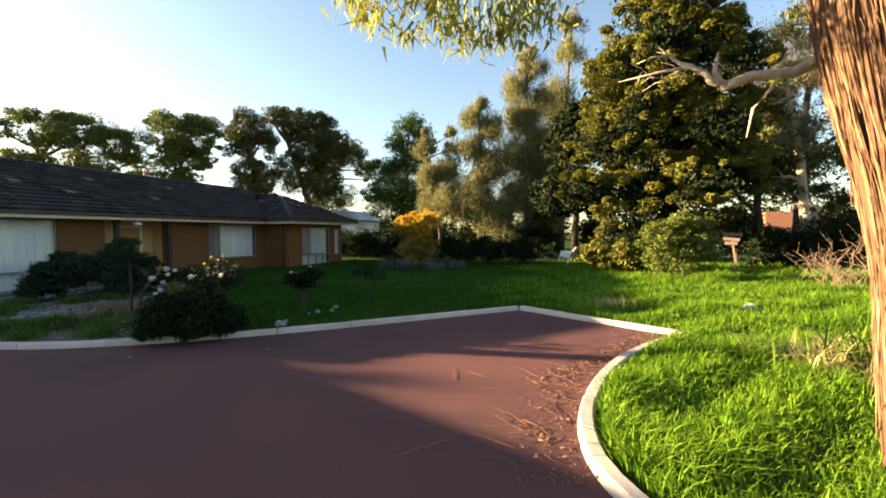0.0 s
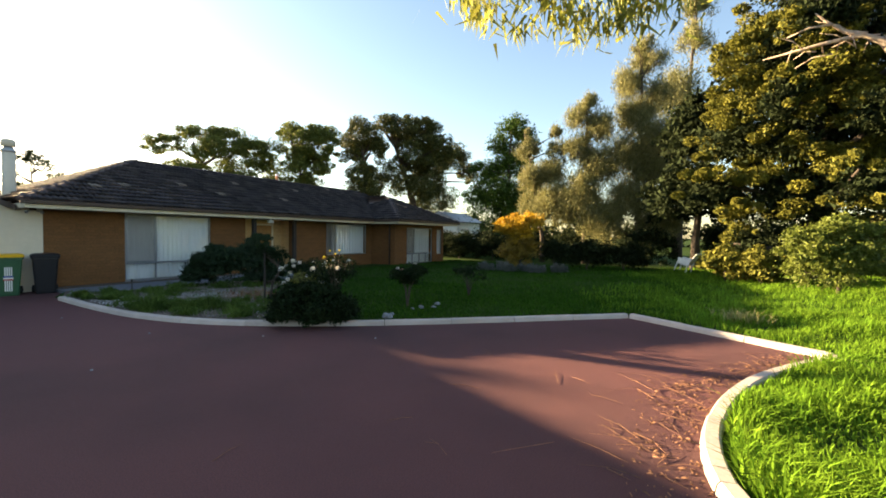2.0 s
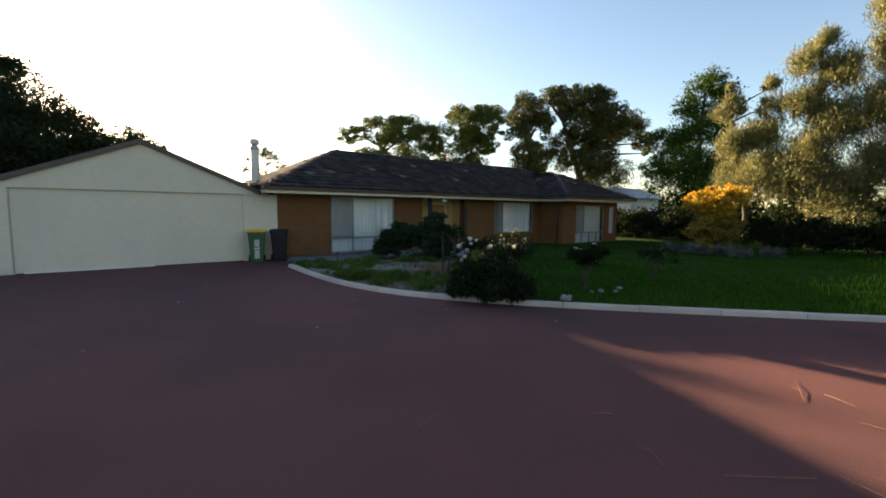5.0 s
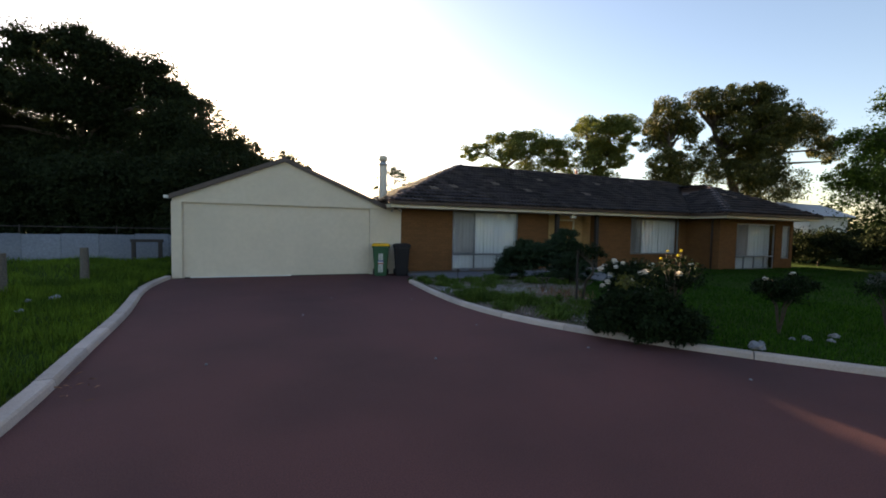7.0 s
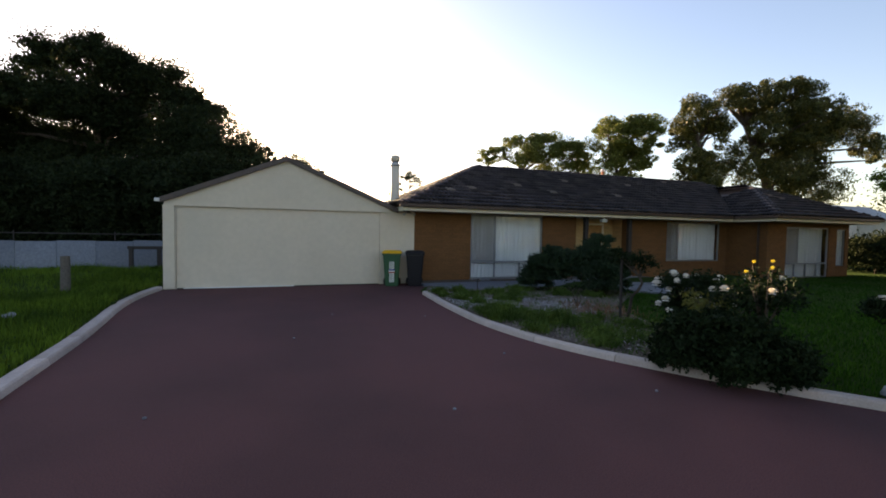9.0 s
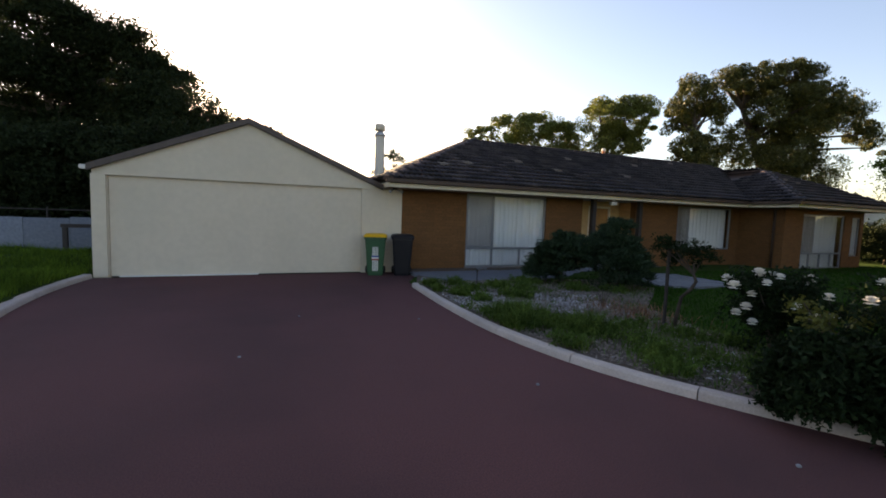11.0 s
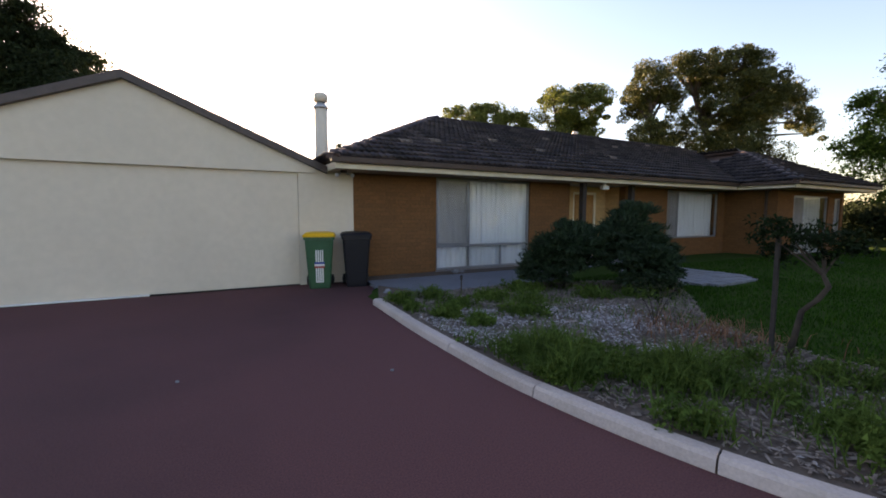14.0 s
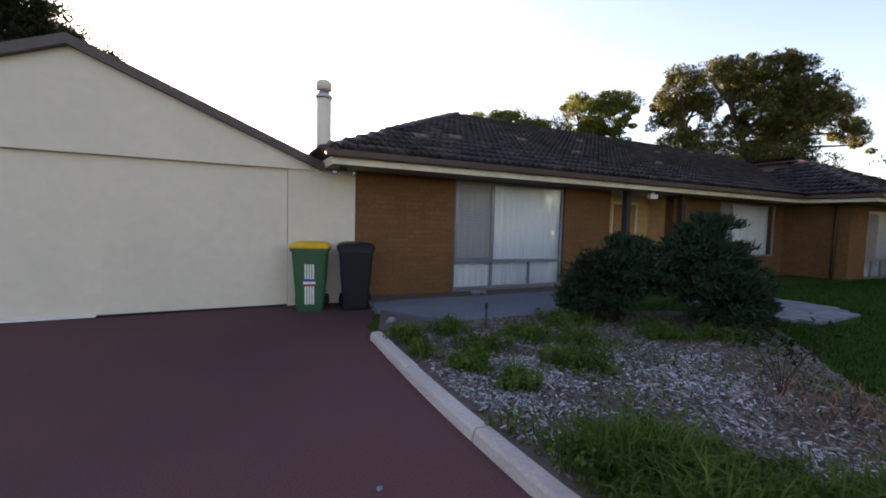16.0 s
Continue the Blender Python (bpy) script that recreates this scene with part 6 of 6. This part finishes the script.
def off_kerb(x, y):
    """Keeps blades off the kerb tops."""
    r = np.ones(len(x), bool)
    for run in (RUN_HOUSE, RUN_CORNER, RUN_ARC, RUN_LEFT):
        for (ax, ay), (bx, by) in zip(run, run[1:]):
            dx, dy = bx - ax, by - ay
            t = np.clip(((x - ax) * dx + (y - ay) * dy) / (dx * dx + dy * dy), 0, 1)
            r &= (x - ax - t * dx) ** 2 + (y - ay - t * dy) ** 2 > 0.19 ** 2
    return r


def patchy(p, scale, lo, hi):
    return lo + (hi - lo) * (0.5 + 0.5 * np.sin(p[:, 0] * scale + 1.3 * np.sin(p[:, 1] * scale * 0.7)) * np.sin(p[:, 1] * scale * 1.1 + p[:, 0] * 0.5 * scale + 2))


def grass(name, label, pts, h0, h1, width, material, lean, scale=1.4, lo=0.6, hi=1.4):
    v, f = blades(pts, h0, h1, width, rng, lean, patchy(pts, scale, lo, hi))
    tagged(new(name, mesh_of(name, v, f, material)), label, "grass", "", "stuff")


not_bed = lambda x, y: ~inside(BED_A, x, y) & off_kerb(x, y) & ((x - 6.6) ** 2 + (y + 3.05) ** 2 > 1.75)
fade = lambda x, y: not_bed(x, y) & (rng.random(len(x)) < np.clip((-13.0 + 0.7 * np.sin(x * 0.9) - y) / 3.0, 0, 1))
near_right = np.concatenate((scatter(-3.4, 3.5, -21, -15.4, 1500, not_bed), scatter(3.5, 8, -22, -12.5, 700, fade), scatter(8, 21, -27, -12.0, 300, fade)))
grass("grass_verge", "long lush sunlit grass beside the driveway", near_right, 0.08, 0.24, 0.007, M_SUNGRASS, 1.25, 2.6, 0.35, 1.5)
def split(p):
    """Shorter blades coloured for shade near the house, lusher lighter ones towards the verge."""
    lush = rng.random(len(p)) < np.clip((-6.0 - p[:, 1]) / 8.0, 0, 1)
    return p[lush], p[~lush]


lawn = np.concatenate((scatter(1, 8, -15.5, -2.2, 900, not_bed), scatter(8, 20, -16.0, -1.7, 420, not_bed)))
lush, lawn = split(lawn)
grass("lawn_lush", "lush lawn towards the verge, its green set between shade and sun", lush, 0.05, 0.12, 0.006, M_LAWN_HALFSHADE, 1.0, 1.2, 0.7, 1.3)
grass("lawn", "short lawn in front of the house, its green darkened for shade", lawn, 0.035, 0.08, 0.006, M_LAWN_SHADE, 0.7, 1.2, 0.8, 1.2)
left = np.concatenate((scatter(-9, -5.8, -14, 0, 900, not_bed), scatter(-16, -9, -10, 5.2, 300, not_bed), scatter(-9, -6.9, 0, 5.2, 500, not_bed), scatter(-9, -5.9, -26, -14, 250, not_bed), scatter(-16, -9, -26, -10, 120, not_bed)))
grass("grass_left", "long rough green grass beside the driveway", left, 0.07, 0.22, 0.006, M_ROUGHGRASS, 0.9, 1.8)
tp = []
for (cx, cy, r, n) in ((0.15, -5.8, 0.45, 1400), (0.75, -6.7, 0.45, 900), (0.4, -6.2, 0.35, 600), (-0.1, -6.2, 0.3, 500), (0.8, -7.8, 0.45, 420), (1.1, -7.3, 0.3, 160), (0.1, -7.2, 0.25, 250), (0.5, -8.2, 0.3, 260), (1.3, -8.3, 0.4, 260),
                       (1.14, -4.24, 0.3, 550), (0.22, -4.5, 0.16, 220), (0.07, -4.0, 0.16, 220), (-0.25, -3.4, 0.2, 200), (0.5, -3.5, 0.25, 300), (1.2, -3.3, 0.3, 300), (-0.15, -2.9, 0.2, 200), (0.5, -2.75, 0.25, 220), (2.2, -2.9, 0.4, 400), (2.9, -3.9, 0.35, 300), (1.7, -3.7, 0.3, 250),
                       (1.6, -6.6, 0.35, 200), (1.9, -7.3, 0.4, 200), (1.8, -8.6, 0.4, 300), (2.2, -7.8, 0.35, 250), (-0.35, -5.1, 0.15, 120), (3.6, -4.2, 0.4, 350)):
    q = rng.normal(size=(n, 2)) * r * 0.45
    tp.append(np.stack((cx + q[:, 0], cy + q[:, 1], np.full(n, 0.08)), 1))
tp = np.concatenate(tp)
qx, qy = rng.uniform(-0.6, 5.6, 20000), rng.uniform(-9.9, -2.3, 20000)
keep = inside(BED, qx, qy) & (np.sin(qx * 2.3 + 1) * np.sin(qy * 1.9) + rng.normal(size=20000) * 0.5 > 0.1)
ground_cover = np.stack((qx[keep], qy[keep], np.full(keep.sum(), 0.07)), 1)
ground_cover = ground_cover[off_kerb(ground_cover[:, 0], ground_cover[:, 1])]
grass("bed_weeds", "low green weeds creeping through the mulch", ground_cover, 0.03, 0.10, 0.007, M_WEED, 1.5, 3)
tp = tp[~inside(DRIVE_A, tp[:, 0], tp[:, 1]) & off_kerb(tp[:, 0], tp[:, 1])]
grass("weeds", "tufts of green weeds and grass in the garden bed", tp, 0.05, 0.22, 0.0055, M_WEED, 1.5, 7, 0.3, 1.5)
qb = tp[rng.permutation(len(tp))[:5200]]
herb = [(p[0], p[1], 0.1 + 0.06 * rng.random(), 0.1) for p in qb[:420]]
tagged(new("broadleaf_weeds", leaf_cloud("broadleaf_weeds", herb, 26000, 0.034, M_WEED, rng, aspect=0.7, clumps=4, clump=0.6, shell=0.2)), "small-leaved green weeds among the grass tufts", "weeds", "", "stuff")


tall = []
for cx, cy, r, n in ((0.15, -5.7, 0.35, 800), (0.75, -6.65, 0.4, 800), (0.0, -6.2, 0.25, 300), (0.8, -7.8, 0.35, 140)):
    q = rng.normal(size=(n, 2)) * r * 0.45
    tall.append(np.stack((cx + q[:, 0], cy + q[:, 1], np.full(n, 0.07)), 1))
tall = np.concatenate(tall)
tall = tall[off_kerb(tall[:, 0], tall[:, 1]) & ~inside(DRIVE_A, tall[:, 0], tall[:, 1])]
grass("tall_weeds", "tall bright green grass tufts in the garden bed", tall, 0.14, 0.34, 0.0055, M_WEED, 1.3, 6, 0.5, 1.3)
q = rng.normal(size=(420, 2)) * np.array((0.3, 0.4))
straw = np.stack((1.75 + q[:, 0], -18.9 + q[:, 1], np.full(420, 0.06)), 1)
grass("straw_tuft", "pale dry strappy tuft in the long grass", straw, 0.22, 0.42, 0.010, M_STRAW, 2.4, 1)
q = rng.normal(size=(500, 2)) * np.array((0.3, 0.35))
strap = np.stack((1.6 + q[:, 0], -19.3 + q[:, 1], np.full(500, 0.06)), 1)
grass("strap_leaves", "green strappy leaves beside the gum tree", strap, 0.3, 0.6, 0.012, M_ROUGHGRASS, 1.3, 1)
q = rng.normal(size=(260, 2)) * np.array((0.16, 0.2))
dry = np.stack((5.7 + q[:, 0], -16.4 + q[:, 1], np.full(260, 0.06)), 1)
grass("dry_weeds", "dry brown weeds at the lawn's edge", dry, 0.12, 0.36, 0.006, M_STRAW, 1.6, 1)


q = rng.normal(size=(420, 2)) * np.array((0.3, 0.45))
dead = np.stack((2.25 + q[:, 0], -5.95 + q[:, 1], np.full(420, 0.07)), 1)
grass("dead_weeds", "brown dead weeds at the edge of the mulch", dead, 0.06, 0.24, 0.005, M_TWIG, 1.6, 5)


def chips(n, xs, ys, ok, size, z, material, name, label, category):
    x, y = rng.uniform(*xs, n), rng.uniform(*ys, n)
    keep = ok(x, y)
    x, y = x[keep], y[keep]
    m = len(x)
    a = rng.uniform(0, math.tau, m)
    l, w = size * rng.uniform(0.5, 2.2, m), size * rng.uniform(0.12, 0.42, m)
    d1 = np.stack((np.cos(a) * l, np.sin(a) * l, rng.normal(size=m) * l * 0.25), 1)
    d2 = np.stack((-np.sin(a) * w, np.cos(a) * w, rng.normal(size=m) * w * 0.3), 1)
    c = np.stack((x, y, np.full(m, z) + rng.uniform(0.003, 0.018, m)), 1)
    h = np.array((0, 0, 0.006))
    v = np.stack((c - d1 - d2, c + d1 - d2, c + d1 + d2, c - d1 + d2, c + h * 2 - d1 * 0.1, c - d1 - d2 - h, c + d1 - d2 - h), 1).reshape(-1, 3)
    b = np.arange(m)[:, None] * 7
    f = np.concatenate((b + np.array((0, 1, 4)), b + np.array((1, 2, 4)), b + np.array((2, 3, 4)), b + np.array((3, 0, 4))))
    tagged(new(name, mesh_of(name, v, f, material)), label, category, "", "stuff")


in_bed = lambda x, y: inside(BED_A, x, y) & off_kerb(x, y)
chips(26000, (-0.6, 5.6), (-9.5, -2.3), in_bed, 0.012, 0.075, M_CHIP, "mulch", "pale dry wood-chip mulch in the garden bed", "mulch")
def pale_patch(x, y):
    """Broken drifts of bleached mulch across the middle of the bed."""
    d = 0.9 - ((x - 1.65) / 1.2) ** 2 - ((y + 5.0) / 1.1) ** 2
    e = 0.9 - ((x - 0.15) / 0.9) ** 2 - ((y + 4.5) / 1.1) ** 2
    f = 0.5 - ((x - 1.2) / 0.8) ** 2 - ((y + 6.1) / 0.7) ** 2
    g = 0.3 - ((x - 1.2) / 1.0) ** 2 - ((y + 7.9) / 0.9) ** 2
    n = 0.55 * np.sin(x * 5.1 + 2 * np.sin(y * 3.7)) * np.sin(y * 6.3 + x * 2.2) + rng.normal(size=len(x)) * 0.35
    return in_bed(x, y) & (np.maximum(np.maximum(d, e), np.maximum(f, g)) + n * 1.2 > 0.68)


chips(46000, (-0.6, 4.8), (-9.0, -2.3), pale_patch, 0.016, 0.079, M_PALECHIP, "pale_mulch", "whitish dry bark pieces in the garden bed", "mulch")
chips(7000, (-0.6, 5.0), (-8.5, -2.3), in_bed, 0.024, 0.08, M_CHIP, "bark_mulch", "brown broken bark pieces in the garden bed", "mulch")
arc_side = lambda x, y: inside(DRIVE_A, x, y) & (np.abs(y + 15.55 - np.maximum(0, (x - 1.0)) * -0.62) < 0.5 * rng.random(len(x)))
chips(3200, (-1.4, 3.6), (-17, -14.6), arc_side, 0.013, 0.0, M_TWIG, "leaf_litter", "brown dry leaf litter along the kerb", "litter")
chips(26, (-6.05, -5.6), (-9.7, -8.6), lambda x, y: inside(DRIVE_A, x, y) & (np.abs(y + 9.15 + (x + 5.9)) < 0.3), 0.026, 0.0, M_TWIG, "dead_leaves", "brown dead leaves caught against the kerb", "litter")
rg = random.Random(31)
bm = bmesh.new()
for k in range(75):
    x = rg.uniform(-1.2, 3.2)
    y = -15.5 - max(0, x - 1.0) * 0.62 + abs(rg.gauss(0, 0.16 if k % 3 else 0.5)) + 0.04
    if x > 2.6 and y > -14.3 or not inside(DRIVE, np.array([x]), np.array([y]))[0]:
        continue
    an = rg.uniform(0, math.tau)
    ln = rg.uniform(0.12, 0.6)
    dv = Vector((math.cos(an), math.sin(an), 0)) * ln
    p = Vector((x, y, 0.008))
    tube(bm, [p, p + dv * 0.5 + Vector((rg.uniform(-0.04, 0.04), rg.uniform(-0.04, 0.04), 0.012)), p + dv], [0.0024, 0.0019, 0.0009], 4, 0, rg)
tagged(new("twig_litter", bm_mesh("twig_litter", bm, M_TWIG)), "thin dry twigs fallen on the driveway", "twigs", "", "stuff")
for x, y, an, ln in ((-2.6, -12.6, 10, 0.28), (1.0, -13.2, 40, 0.4), (-0.2, -13.6, 100, 0.35), (-1.6, -14.0, 60, 0.3), (0.4, -14.3, 20, 0.5), (-1.2, -13.4, 150, 0.25), (1.6, -14.8, 30, 0.45)):
    bm = bmesh.new()
    dv = Vector((math.cos(radians(an)), math.sin(radians(an)), 0)) * ln
    tube(bm, [(0, 0, 0.006), dv * 0.5 + Vector((0.02, 0.01, 0.016)), dv + Vector((0, 0, 0.006))], [0.0024, 0.002, 0.0009], 5, 0, rg)
    tube(bm, [dv * 0.5 + Vector((0.02, 0.01, 0.014)), dv * 0.7 + Vector((-0.05, 0.05, 0.02))], [0.002, 0.001], 4, 0, rg)
    ob = new("twig", bm_mesh("twig", bm, M_TWIG))
    ob.location = (x, y, 0)
    tagged(ob, "dry brown twig lying on the red driveway", "twig", "loose twigs")

for i, (px, py) in enumerate(((-2.9, -4.6), (-1.2, -5.2), (-0.9, -7.9), (-3.6, -6.3), (-2.2, -9.4), (0.0, -9.6), (-4.8, -8.8), (0.9, -11.2))):
    bm = bmesh.new()
    bmesh.ops.create_icosphere(bm, subdivisions=2, radius=0.018)
    for v in bm.verts:
        v.co *= 1 + 0.3 * noise.noise(v.co * 60 + Vector((i, 0, 0)))
        v.co.z = v.co.z * 0.6 + 0.008
    ob = new("pebble", bm_mesh("pebble", bm, M_ROCK))
    ob.location = (px, py, 0)
    tagged(ob, "small pale stone lying on the red driveway", "stone", "loose stones")

# the nearest roof tiles, singly
pale_r = random.Random(8)
for m in near_tiles:
    ob = new("tile", TILE_PALE if pale_r.random() < 0.014 else TILE)
    ob.parent = roof
    ob.matrix_world = m
